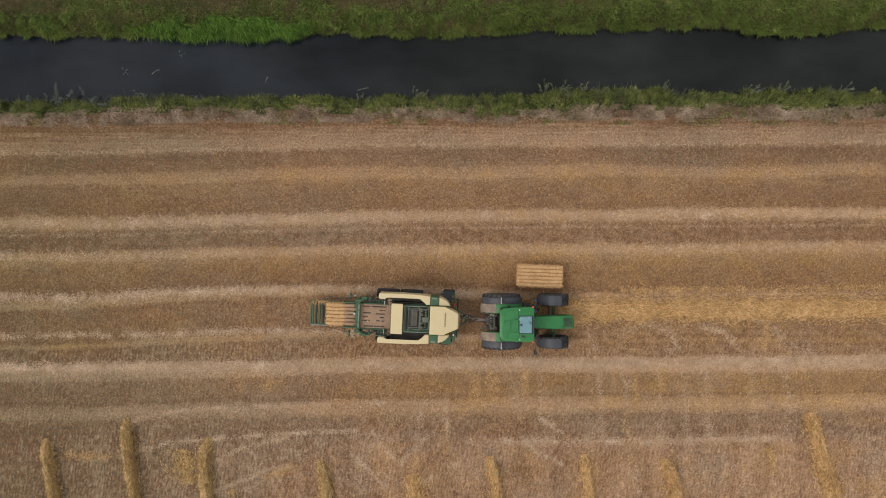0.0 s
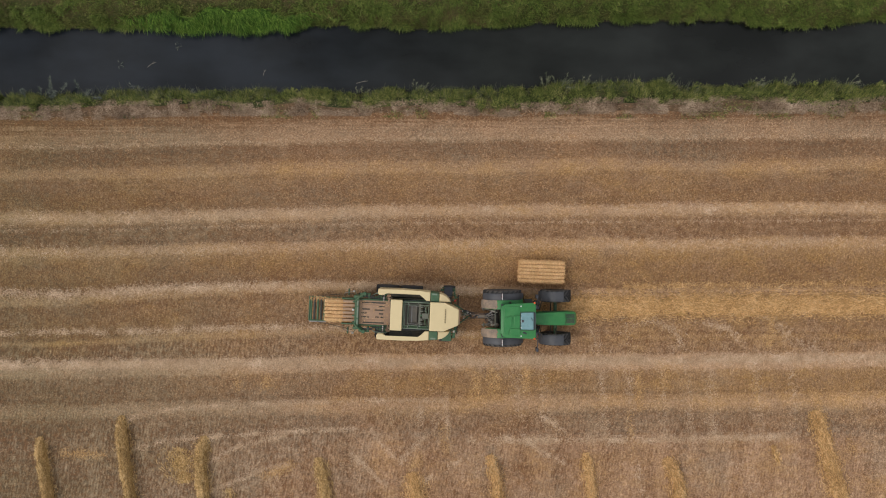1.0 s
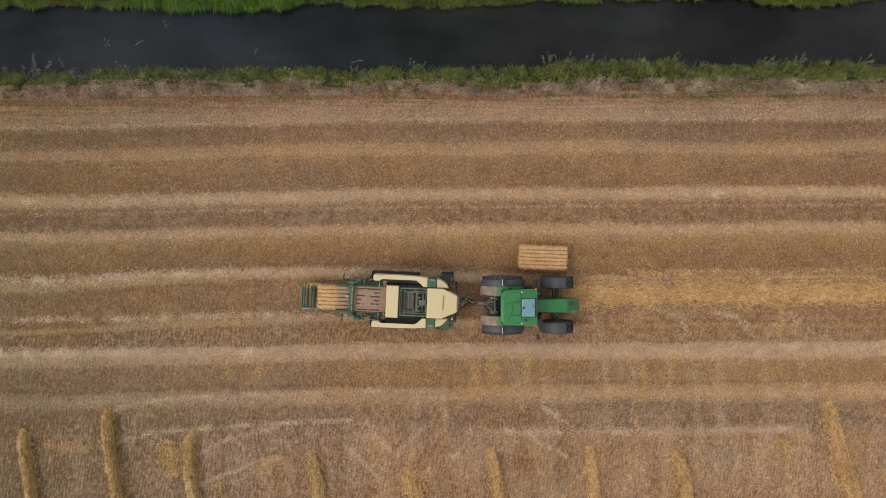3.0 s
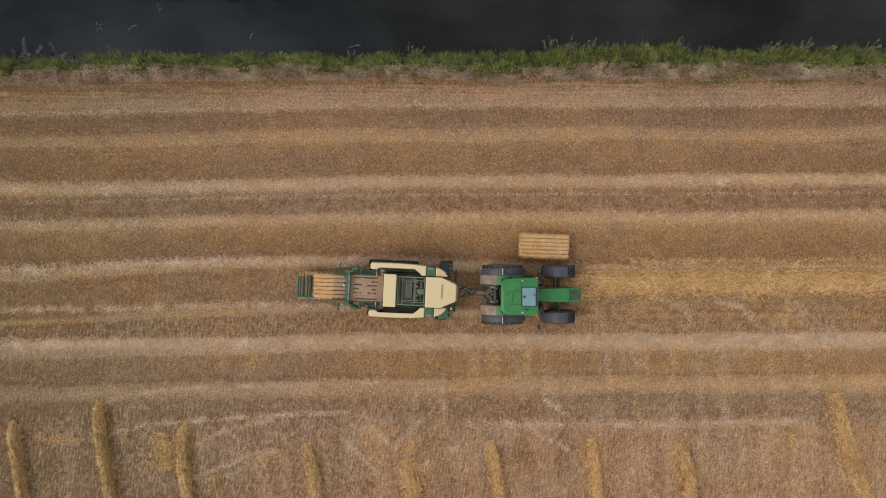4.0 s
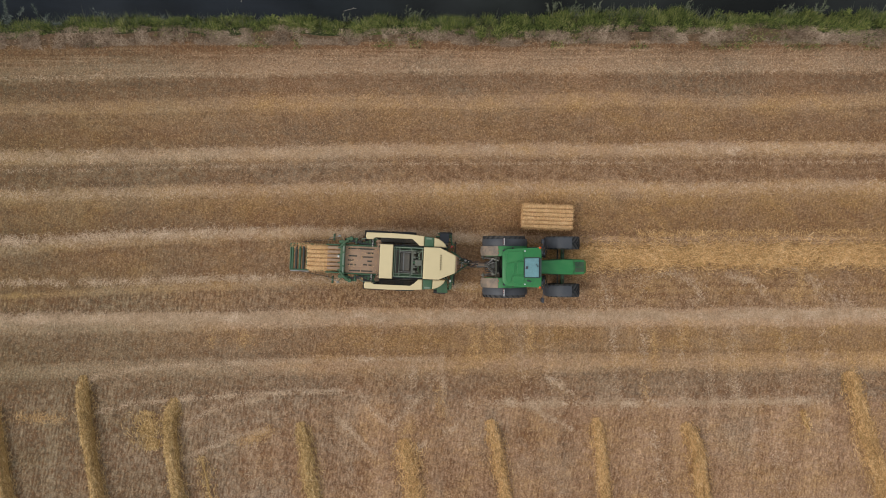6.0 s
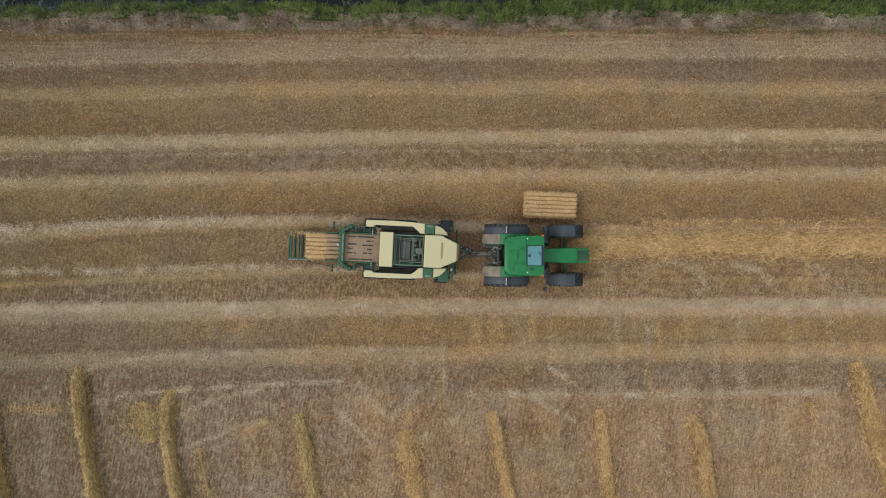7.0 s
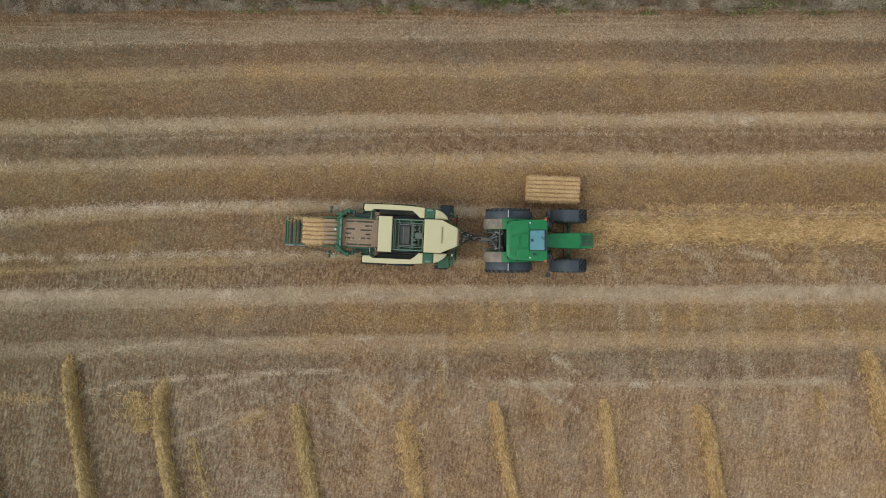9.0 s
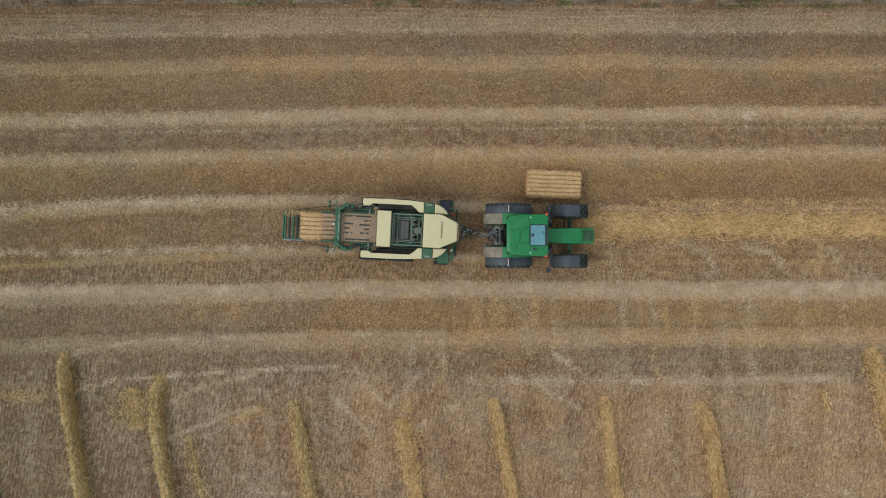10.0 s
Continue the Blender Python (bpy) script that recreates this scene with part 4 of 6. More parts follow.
def add_box(bm, x0, x1, y0, y1, z0, z1, bevel=0.0, seg=2):
    geo = bmesh.ops.create_cube(bm, size=1.0)["verts"]
    for v in geo:
        v.co = Vector((x0 + (v.co.x + 0.5) * (x1 - x0), y0 + (v.co.y + 0.5) * (y1 - y0), z0 + (v.co.z + 0.5) * (z1 - z0)))
    if bevel:
        bmesh.ops.bevel(bm, geom=list({e for v in geo for e in v.link_edges}), offset=bevel, segments=seg, profile=0.5, affect="EDGES")
    return bm


def box(*a, **k):
    return add_box(bmesh.new(), *a, **k)


def add_rod(bm, p, q, r, seg=12, r2=None):
    p, q = Vector(p), Vector(q)
    m = Matrix.Translation((p + q) / 2) @ (q - p).to_track_quat("Z", "Y").to_matrix().to_4x4()
    bmesh.ops.create_cone(bm, cap_ends=True, segments=seg, radius1=r, radius2=r if r2 is None else r2, depth=(q - p).length, matrix=m)
    return bm


def rod(*a, **k):
    return add_rod(bmesh.new(), *a, **k)


def add_prism(bm, pts, z0, z1, bevel=0.0, seg=2, only_top=True):
    """A plate with the plan pts from z0 to z1; z1 may be a function of x and y."""
    up = z1 if callable(z1) else (lambda x, y: z1)
    lo = [bm.verts.new((x, y, z0)) for x, y in pts]
    hi = [bm.verts.new((x, y, up(x, y))) for x, y in pts]
    n = len(pts)
    bm.faces.new(list(reversed(lo)))
    top = bm.faces.new(hi)
    sides = [bm.faces.new((lo[i], lo[(i + 1) % n], hi[(i + 1) % n], hi[i])) for i in range(n)]
    if bevel:
        edges = list(top.edges) if only_top else list({e for f in [top, *sides] for e in f.edges})
        bmesh.ops.bevel(bm, geom=edges, offset=bevel, segments=seg, profile=0.5, affect="EDGES")
    return bm


def prism(*a, **k):
    return add_prism(bmesh.new(), *a, **k)


def tube(pts, r, seg=8, bm=None):
    """A round tube through points."""
    bm = bm or bmesh.new()
    pts = [Vector(p) for p in pts]
    rings = []
    for i, p in enumerate(pts):
        d = (pts[min(i + 1, len(pts) - 1)] - pts[max(i - 1, 0)]).normalized()
        a = d.orthogonal().normalized() if i == 0 else (side - d * side.dot(d)).normalized()
        side, b = a, d.cross(a)
        rings.append([bm.verts.new(p + r * (math.cos(t) * a + math.sin(t) * b)) for t in (2 * math.pi * k / seg for k in range(seg))])
    for u, w in zip(rings, rings[1:]):
        for k in range(seg):
            bm.faces.new((u[k], u[(k + 1) % seg], w[(k + 1) % seg], w[k]))
    bm.faces.new(list(reversed(rings[0])))
    bm.faces.new(rings[-1])
    return bm


def sag(p, q, drop, n=9):
    p, q = Vector(p), Vector(q)
    return [p.lerp(q, i / (n - 1)) - Vector((0, 0, drop * math.sin(math.pi * i / (n - 1)))) for i in range(n)]


def bale_body(long, wide, high, seed):
    """Pressed straw: six rounded ribs between the strings along top and bottom, rough ends and sides."""
    bm = bmesh.new()
    r = random.Random(seed)
    nx, ribs, per = 30, 6, 6
    prof = []
    for k in range(ribs * per + 1):
        a = k / (ribs * per)
        prof.append((-wide / 2 + wide * a, 0.0, abs(math.sin(math.pi * a * ribs)) ** 0.4))
    rings = []
    for i in range(nx + 1):
        x = -long / 2 + long * i / nx
        ring = []
        end = 0.05 if i in (0, nx) else 0.0
        for y, _, rib in prof:
            ring.append(Vector((x, y, high - 0.085 * (1 - rib) - end * 0.6)))
        for k in range(1, 7):
            ring.append(Vector((x, wide / 2, high - 0.05 - (high - 0.1) * k / 7)))
        for y, _, rib in reversed(prof):
            ring.append(Vector((x, y, 0.02 * (1 - rib))))
        for k in range(1, 7):
            ring.append(Vector((x, -wide / 2, 0.05 + (high - 0.1) * k / 7)))
        out = []
        for c in ring:
            j = noise.noise_vector(c * 6 + Vector((seed, 0, 0))) * 0.022 + noise.noise_vector(c * 17) * 0.014
            rib_end = (0.02 + 0.05 * r.random()) if end else 0.0
            c = c + j
            c.x += math.copysign(rib_end, x) if end else 0
            c.y *= 1 - end * 0.4
            c.z = max(c.z, 0.0)
            out.append(bm.verts.new(c))
        rings.append(out)
    m = len(rings[0])
    for a, b in zip(rings, rings[1:]):
        for k in range(m):
            bm.faces.new((a[k], b[k], b[(k + 1) % m], a[(k + 1) % m]))
    bm.faces.new(rings[0])
    bm.faces.new(list(reversed(rings[-1])))
    bmesh.ops.triangulate(bm, faces=[f for f in bm.faces if len(f.verts) > 4])
    return bm


def bale_material():
    m, n, l, b = shader("bale_straw", 0.9, 0.0, 0.2)
    a = noise_of(n, l, place_of(n, l, (1, 0.5, 1), True), 20, 5, 0.75)
    flakes = noise_of(n, l, place_of(n, l, (1, 0.1, 0.1), True), 7, 3)
    base = ramp_of(n, l, a, [(0.30, (0.36, 0.19, 0.075)), (0.5, (0.74, 0.46, 0.225)), (0.70, (0.93, 0.69, 0.42))])
    l.new(blend(n, l, spread(n, l, flakes, 0.35, 0.65, 0, 0.35), base, (0.42, 0.27, 0.10)), b.inputs["Base Color"])
    relief(n, l, b, a, 1.0, 0.03)
    return m


M_BALEBODY = bale_material()


def build_bale(m, long, wide, high, seed, label):
    ob = thing("straw_bale", m, label, "straw bale", "pressed straw bales")
    part("pressed_straw", bale_body(long, wide, high, seed), M_BALEBODY, ob)
    for k in range(1, 6):
        y = -wide / 2 + wide * k / 6
        part("twine", tube([(-long / 2 - 0.05, y, 0.05), (-long / 2 - 0.03, y, high - 0.05), (-long / 2 + 0.06, y, high - 0.055), (long / 2 - 0.06, y, high - 0.055),
                            (long / 2 + 0.03, y, high - 0.05), (long / 2 + 0.05, y, 0.05)], 0.007, 5), M_TWINE, ob)
    r = np.random.default_rng(seed)
    n = 1700
    face = r.choice(5, n, p=[0.54, 0.18, 0.18, 0.05, 0.05])
    x, y, z = r.uniform(-long / 2, long / 2, n), r.uniform(-wide / 2, wide / 2, n), r.uniform(0.02, high, n)
    y = np.where(face == 0, (np.floor(y / wide * 6) + 0.5 + r.normal(0, 0.24, n)) * wide / 6, y)
    z = np.where(face == 0, high + 0.012 - 0.06 * (1 - np.abs(np.sin(np.pi * 6 * (y / wide + 0.5))) ** 0.5), z)
    y = np.where(face == 1, wide / 2 + 0.01, np.where(face == 2, -wide / 2 - 0.01, y))
    x = np.where(face == 3, long / 2 + 0.05, np.where(face == 4, -long / 2 - 0.05, x))
    turn = np.where(face < 3, r.normal(1.57, 0.6, n), r.uniform(0, 6.28, n))
    vf = stalks(np.stack([x, y, z], 1), turn, r.uniform(0.05, 0.2, n), r.uniform(0.006, 0.012, n), 0.25)
    loose = new("loose_straw_fuzz", mesh_of("loose_straw_fuzz", vf[0], vf[1], [M_BALE]))
    loose.parent = ob
    tagged(loose, kind="stuff")
    return ob


build_bale(pose(5.22, -1.63, 0.0, 0, 0, -2.0), 2.22, 1.10, 0.8, 5, "golden rectangular straw bale tied with twine on stubble")


def build_reeds(x, y, n, tall, seed, mat=M_REED, name="reed_clump", label="grey-green reeds leaning over the ditch water", category="reeds", group="reeds along the ditch", near=0.12, plumes=False):
    """A clump of ditch weeds leaning over the water: stems with narrow leaves and small heads."""
    r = np.random.default_rng(seed)
    bx, by = x + r.normal(0, near, n), y + r.normal(0, near * 0.65, n)
    turn = r.normal(1.0, 0.7, n)
    z = slope_z(bx, by)
    vf = blades(np.stack([bx, by, z], 1), turn, tall * r.uniform(0.7, 1.2, n), r.uniform(0.25, 0.7, n), r.uniform(0.012, 0.022, n), 0.35)
    ob = new(name, mesh_of(name, vf[0], vf[1], [mat]))
    tagged(ob, label, category, group)
    tips = vf[0].reshape(-1, 5, 3)[:, 4]
    mids = vf[0].reshape(-1, 5, 3)[:, 2]
    k = 16
    foot = (mids[:, None] + (tips - mids)[:, None] * r.uniform(-0.3, 1, (n, k, 1))).reshape(-1, 3)
    lv = blades(foot, np.repeat(turn, k) + r.normal(0, 1.1, n * k), r.uniform(0.06, 0.17, n * k), r.uniform(0.5, 1.3, n * k), r.uniform(0.014, 0.032, n * k), 0.4)
    if plumes:
        h = 90
        base = (mids[:, None] + (tips - mids)[:, None] * r.uniform(0.35, 1.25, (n, h, 1))).reshape(-1, 3)
        lv = join(lv, blades(base, np.repeat(turn, h) + r.normal(0, 1.0, n * h), r.uniform(0.08, 0.2, n * h), r.uniform(0.4, 1.3, n * h), r.uniform(0.012, 0.026, n * h), 0.5))
    leaf = new("leaves", mesh_of("leaves", lv[0], lv[1], [mat]))
    leaf.parent = ob
    tagged(leaf, kind="stuff")
    return ob


for k, (x, n, tall) in enumerate([(-21.6, 3, 1.0), (-20.8, 3, 1.25), (-20.1, 4, 1.4), (-18.6, 4, 1.45), (-15.8, 5, 0.8), (-13.2, 4, 0.7), (-4.2, 4, 0.7), (-1.2, 8, 0.9), (5.6, 7, 0.85), (6.4, 8, 0.8), (7.6, 6, 0.7), (11.9, 6, 0.8), (16.5, 8, 0.9), (18.2, 7, 0.9), (21.5, 6, 0.9)]):
    build_reeds(x, float(near_water(x)) - 0.12, n, tall, 70 + k, M_REED if x < -12 else M_STALK, plumes=x < -18)
for k, (x, n) in enumerate([(-14.8, 9), (-6.3, 12), (-5.4, 10), (-2.6, 6), (17.9, 10)]):
    build_reeds(x, float(far_water(x)) + 0.05, n, 0.6, 90 + k, M_VERGE, label="green rushes leaning over the ditch water")
for k, x in enumerate([-23.4, -17.1, -11.6, -9.8, -7.7, -5.9, 0.6, 3.4, 8.9, 10.3, 13.4, 14.9, 19.6, 23.0]):
    build_reeds(x, float(near_water(x)) - 0.2, 18, 0.46, 120 + k, M_GRASS, "grass_tuft", "tall green grass tuft at the water's edge", "grass tuft", "grass tufts along the ditch", 0.05)


# ---- small things on the ditch water ----
def build_twig(x, y, turn, long, bend, label):
    m = pose(x, y, WATER_Z + 0.012, 0, 0, turn)
    bm = bmesh.new()
    tube([(-long / 2, 0, 0), (-long / 6, bend * 0.8, 0.012), (long / 6, bend, 0.018), (long / 2, 0, 0.006)], 0.011, 6, bm)
    tube([(long / 6, bend, 0.016), (long / 3, bend + 0.06, 0.02)], 0.006, 5, bm)
    me = bpy.data.meshes.new("floating_twig")
    bm.to_mesh(me)
    bm.free()
    me.materials.append(M_TWIG)
    ob = new("floating_twig", me)
    ob.matrix_world = m
    tagged(ob, label, "twig", "twigs on the water")


build_twig(-15.2, 9.25, 28, 0.50, 0.05, "pale curved twig floating on dark ditch water")
build_twig(-4.1, 8.35, 12, 0.62, 0.02, "pale straight twig floating by the ditch bank")
build_twig(-9.25, 8.85, 62, 0.34, 0.03, "short pale stalk standing out of the ditch water")


def build_water_weed(x, y, seed):
    r = np.random.default_rng(seed)
    n = 14
    foot = np.stack([x + r.normal(0, 0.09, n), y + r.normal(0, 0.12, n), np.full(n, WATER_Z - 0.02)], 1)
    vf = blades(foot, r.uniform(0, 6.28, n), r.uniform(0.10, 0.24, n), r.uniform(0.5, 1.2, n), r.uniform(0.02, 0.045, n), 0.4)
    ob = new("water_weed", mesh_of("water_weed", vf[0], vf[1], [M_REED]))
    tagged(ob, "small grey-green weed rising from the ditch water", "water plant", "weeds in the ditch")


build_water_weed(-16.8, 9.3, 150)
build_water_weed(-13.8, 10.2, 151)


# ---- the tractor ----
def lathe(profile, seg):
    """Turn a profile of (radius, y) round the y axis."""
    bm = bmesh.new()
    rings = [[bm.verts.new((r * math.cos(2 * math.pi * k / seg), y, r * math.sin(2 * math.pi * k / seg))) for k in range(seg)] for r, y in profile]
    for a, b in zip(rings, rings[1:]):
        for k in range(seg):
            bm.faces.new((a[k], a[(k + 1) % seg], b[(k + 1) % seg], b[k]))
    bm.faces.new(rings[0])
    bm.faces.new(list(reversed(rings[-1])))
    return bm


def smooth(ob, angle=40):
    for p in ob.data.polygons:
        p.use_smooth = True
    ob.data.set_sharp_from_angle(angle=radians(angle))
    return ob


def tyre_mesh(r, w, lugs, lug_h):
    h = w / 2
    bm = lathe([(r * 0.58, -h * 0.8), (r * 0.72, -h), (r * 0.9, -h * 0.98), (r - lug_h, -h * 0.86), (r - lug_h, 0.0), (r - lug_h, h * 0.86), (r * 0.9, h * 0.98), (r * 0.72, h), (r * 0.58, h * 0.8)], 56)
    for k in range(lugs):
        for side in (-1, 1):
            t0 = 2 * math.pi * (k + (0.5 if side > 0 else 0)) / lugs
            sweep = 1.15 * w / r * 0.5
            wide = 0.30 * 2 * math.pi / lugs
            low, high = [], []
            for y, t in ((-0.02 * side, t0 + sweep), (h * 0.5 * side, t0 + sweep * 0.42), (h * 0.97 * side, t0)):
                for d in (-wide / 2, wide / 2):
                    drop = 0.018 if abs(y) > h * 0.9 else 0
                    low.append(bm.verts.new(((r - lug_h - 0.04) * math.cos(t + d), y, (r - lug_h - 0.04) * math.sin(t + d))))
                    high.append(bm.verts.new(((r - drop) * math.cos(t + d * 0.8), y, (r - drop) * math.sin(t + d * 0.8))))
            first = len(bm.faces)
            for i in (0, 2):
                bm.faces.new((high[i], high[i + 1], high[i + 3], high[i + 2]))
                bm.faces.new((low[i], high[i], high[i + 2], low[i + 2]))
                bm.faces.new((low[i + 1], low[i + 3], high[i + 3], high[i + 1]))
            bm.faces.new((low[0], low[1], high[1], high[0]))
            bm.faces.new((low[4], high[4], high[5], low[5]))
            bm.faces.ensure_lookup_table()
            for face in bm.faces[first:]:
                face.material_index = 1
    return bm


def rim_mesh(r, w, side):
    h = w / 2
    return lathe([(r, -h), (r * 0.95, -h * 0.85), (r * 0.86, side * h * 0.1 - h * 0.1), (r * 0.35, side * h * 0.25 - 0.05), (r * 0.30, side * h * 0.5), (r * 0.1, side * h * 0.55 + 0.01), (r * 0.1, side * h * 0.2 + 0.06), (r * 0.86, side * h * 0.1 + h * 0.1), (r * 0.95, h * 0.85), (r, h)], 40)


def build_wheel(parent, name, x, y, r, w, lugs, lug_h, rim=M_RIM, turn=0.0, tread=M_TYREDUST):
    tyre = smooth(part(name, tyre_mesh(r, w, lugs, lug_h), tread, parent, "black lugged rubber tyre"), 30)
    tyre.data.materials.append(M_RUBBER)
    tyre.matrix_local = pose(x, y, r - 0.02, 0, 0, turn)
    side = 1 if y > 0 else -1
    smooth(part("rim", rim_mesh(r * 0.6, w * 0.8, side), rim, tyre), 30)
    hub = part("hub", lathe([(0.02, 0), (0.16, 0), (0.16, side * 0.10), (0.11, side * 0.16), (0.02, side * 0.16)], 20), M_DARK, tyre)
    hub.location = (0, side * w * 0.12, 0)
    return tyre


def arc_plate(cx, cz, r, t0, t1, y0, y1, thick, n=16, lip=0.0):
    """A curved guard round an axle, from angle t0 to t1 (degrees up from the front)."""
    bm = bmesh.new()
    rows = []
    for i in range(n + 1):
        t = radians(t0 + (t1 - t0) * i / n)
        row = []
        for rr, y in ((r, y0), (r + thick, y0), (r + thick + lip, (y0 + y1) / 2), (r + thick, y1), (r, y1)):
            row.append(bm.verts.new((cx + rr * math.cos(t), y, cz + rr * math.sin(t))))
        rows.append(row)
    for a, b in zip(rows, rows[1:]):
        for k in range(5):
            bm.faces.new((a[k], a[(k + 1) % 5], b[(k + 1) % 5], b[k]))
    bm.faces.new(rows[0])
    bm.faces.new(list(reversed(rows[-1])))
    return bm


def loft(sections):
    """A closed body through sections: lists of equally many points."""
    bm = bmesh.new()
    rings = [[bm.verts.new(p) for p in s] for s in sections]
    n = len(rings[0])
    for a, b in zip(rings, rings[1:]):
        for k in range(n):
            bm.faces.new((a[k], a[(k + 1) % n], b[(k + 1) % n], b[k]))
    bm.faces.new(rings[0])
    bm.faces.new(list(reversed(rings[-1])))
    return bm


def build_tractor():
    t = thing("tractor", pose(4.45, -3.92, 0, 0, 0, 0), "green farm tractor with cab driving on stubble", "tractor")
    RX, RR, FX, FR = -1.28, 0.985, 1.44, 0.785
    for s in (1, -1):
        build_wheel(t, "rear_tyre", RX, s * 1.055, RR, 0.68, 22, 0.05)
        build_wheel(t, "front_tyre", FX, s * 1.085, FR, 0.60, 18, 0.06, turn=0.0)
    # chassis
    part("rear_axle", add_rod(rod((RX, -0.9, RR), (RX, 0.9, RR), 0.13, 16), (RX, -0.5, RR), (RX, 0.5, RR), 0.24, 16), M_DARK, t)
    part("front_axle", add_box(add_rod(bmesh.new(), (FX, -0.85, 0.72), (FX, 0.85, 0.72), 0.085, 12), FX - 0.13, FX + 0.13, -0.3, 0.3, 0.58, 0.86, 0.04), M_GREEN_B, t)
    part("gearbox", box(-1.65, 0.45, -0.3, 0.3, 0.62, 1.15, 0.06), M_DARK, t)
    part("engine_block", box(0.45, 2.1, -0.24, 0.24, 0.62, 1.2, 0.05), M_DARK, t)
    part("front_weight", box(2.05, 2.24, -0.26, 0.26, 0.6, 0.98, 0.05), M_DARK, t)
    for s in (1, -1):
        part("fuel_tank", box(-0.55, 0.35, s * 0.32, s * 0.72, 0.55, 1.02, 0.08) if s > 0 else box(-0.55, 0.35, -0.72, -0.32, 0.55, 1.02, 0.08), M_GUARD, t)
        for i in range(3):
            part("step", box(-0.15, 0.25, min(s * 0.72, s * 0.9), max(s * 0.72, s * 0.9), 0.45 + 0.28 * i, 0.49 + 0.28 * i, 0.01), M_DARK, t)
    # bonnet
    secs = []
    for x, hw, top, low in ((0.32, 0.30, 1.90, 1.12), (0.9, 0.325, 1.88, 1.1), (1.5, 0.345, 1.82, 1.06), (2.02, 0.345, 1.76, 1.02), (2.28, 0.33, 1.68, 1.0), (2.39, 0.27, 1.48, 1.02)):
        secs.append([(x, -hw, low), (x, -hw, top - 0.16), (x, -hw * 0.92, top - 0.06), (x, -hw * 0.62, top - 0.005), (x, -hw * 0.2, top + 0.018), (x, hw * 0.2, top + 0.018), (x, hw * 0.62, top - 0.005), (x, hw * 0.92, top - 0.06), (x, hw, top - 0.16), (x, hw, low)])
    hood = smooth(part("bonnet", loft(secs), M_GREEN, t), 32)
    for s in (1, -1):
        y0, y1 = (0.015, 0.225) if s > 0 else (-0.225, -0.015)
        slope = lambda x, y: 1.865 - 0.16 * (x - 1.75) - (x - 1.75) ** 2 * 0.12 - 0.018
        g = part("grille", prism([(1.84, y0), (2.25, y0), (2.25, y1), (1.84, y1)], 1.6, slope), M_DARK, hood, "dark green cooling grille")
        for i in range(8):
            x = 1.855 + i * 0.05
            part("grille_slat", prism([(x, y0), (x + 0.028, y0), (x + 0.028, y1), (x, y1)], 1.62, lambda a, b: slope(a, b) + 0.012), M_GREEN_B, g)
        part("side_grille", box(0.7, 1.8, min(s * 0.335, s * 0.352), max(s * 0.335, s * 0.352), 1.15, 1.5, 0.006), M_DARK, hood)
        part("headlight", box(2.355, 2.40, min(s * 0.06, s * 0.24), max(s * 0.06, s * 0.24), 1.22, 1.36, 0.02), M_LENS, hood)
    part("bonnet_seam", box(1.78, 1.792, -0.30, 0.30, 1.70, 1.812, 0.0), M_DARK, hood)
    part("bonnet_badge", box(2.385, 2.397, -0.05, 0.05, 1.1, 1.17, 0.004), M_RIM, hood)
    # front mudguards and rear fenders
    for s in (1, -1):
        y0, y1 = (0.85, 1.325) if s > 0 else (-1.325, -0.85)
        smooth(part("front_mudguard", arc_plate(FX, 0.765, FR + 0.05, 70, 178, y0, y1, 0.02, 18, 0.03), M_FLARE, t, "grey-black plastic mudguard"), 50)
        part("mudguard_bracket", tube([(FX, s * 0.6, 0.8), (FX - 0.05, s * 0.68, 1.3), (FX - 0.05, s * 0.95, FR + 0.84)], 0.025, 8), M_DARK, t)
        y0, y1 = (0.50, 0.93) if s > 0 else (-0.93, -0.50)
        smooth(part("rear_fender", arc_plate(RX, RR, RR + 0.06, 20, 108, y0, y1, 0.03, 18, 0.02), M_GREEN, t), 50)
        f = smooth(part("fender_extension", arc_plate(RX, RR, RR + 0.065, 108.5, 168, y0, y1, 0.03, 14, 0.04), M_FENDER, t, "fender end grey-brown with dust"), 50)
        part("tail_light", box(RX - 1.07, RX - 1.03, min(s * 0.62, s * 0.82), max(s * 0.62, s * 0.82), 0.98, 1.08, 0.01), M_RED, f)
        y0, y1 = (0.935, 1.26) if s > 0 else (-1.26, -0.935)
        smooth(part("fender_flare", arc_plate(RX, RR, RR + 0.045, 14, 160, y0, y1, 0.018, 22, 0.035), M_FLARE, t, "grey-black plastic fender flare"), 50)
        board = part("warning_board", box(-1.385, -1.36, min(s * 0.98, s * 1.28), max(s * 0.98, s * 1.28), 2.06, 2.34, 0.004), M_WHITE, t, "white board with red slanting stripes")
        for i in range(3):
            y, z = s * (1.02 + 0.09 * i), 2.08
            part("red_stripe", loft([[(-1.390, y + dy, z + dz) for dy, dz in ((0, 0), (0.045, 0), (0.085, 0.24), (0.04, 0.24))], [(-1.3855, y + dy, z + dz) for dy, dz in ((0, 0), (0.045, 0), (0.085, 0.24), (0.04, 0.24))]]), M_RED, board)
        part("reflector_strip", arc_plate(RX, RR, RR + 0.095, 107.3, 108.2, min(s * 0.58, s * 0.80), max(s * 0.58, s * 0.80), 0.010, 3), M_RED, t, "thin red reflector on the fender")
        smooth(part("fender_skirt", arc_plate(RX, RR, RR - 0.3, 25, 150, min(s * 0.48, s * 0.52), max(s * 0.48, s * 0.52), 0.36, 14), M_GREEN, t), 50)
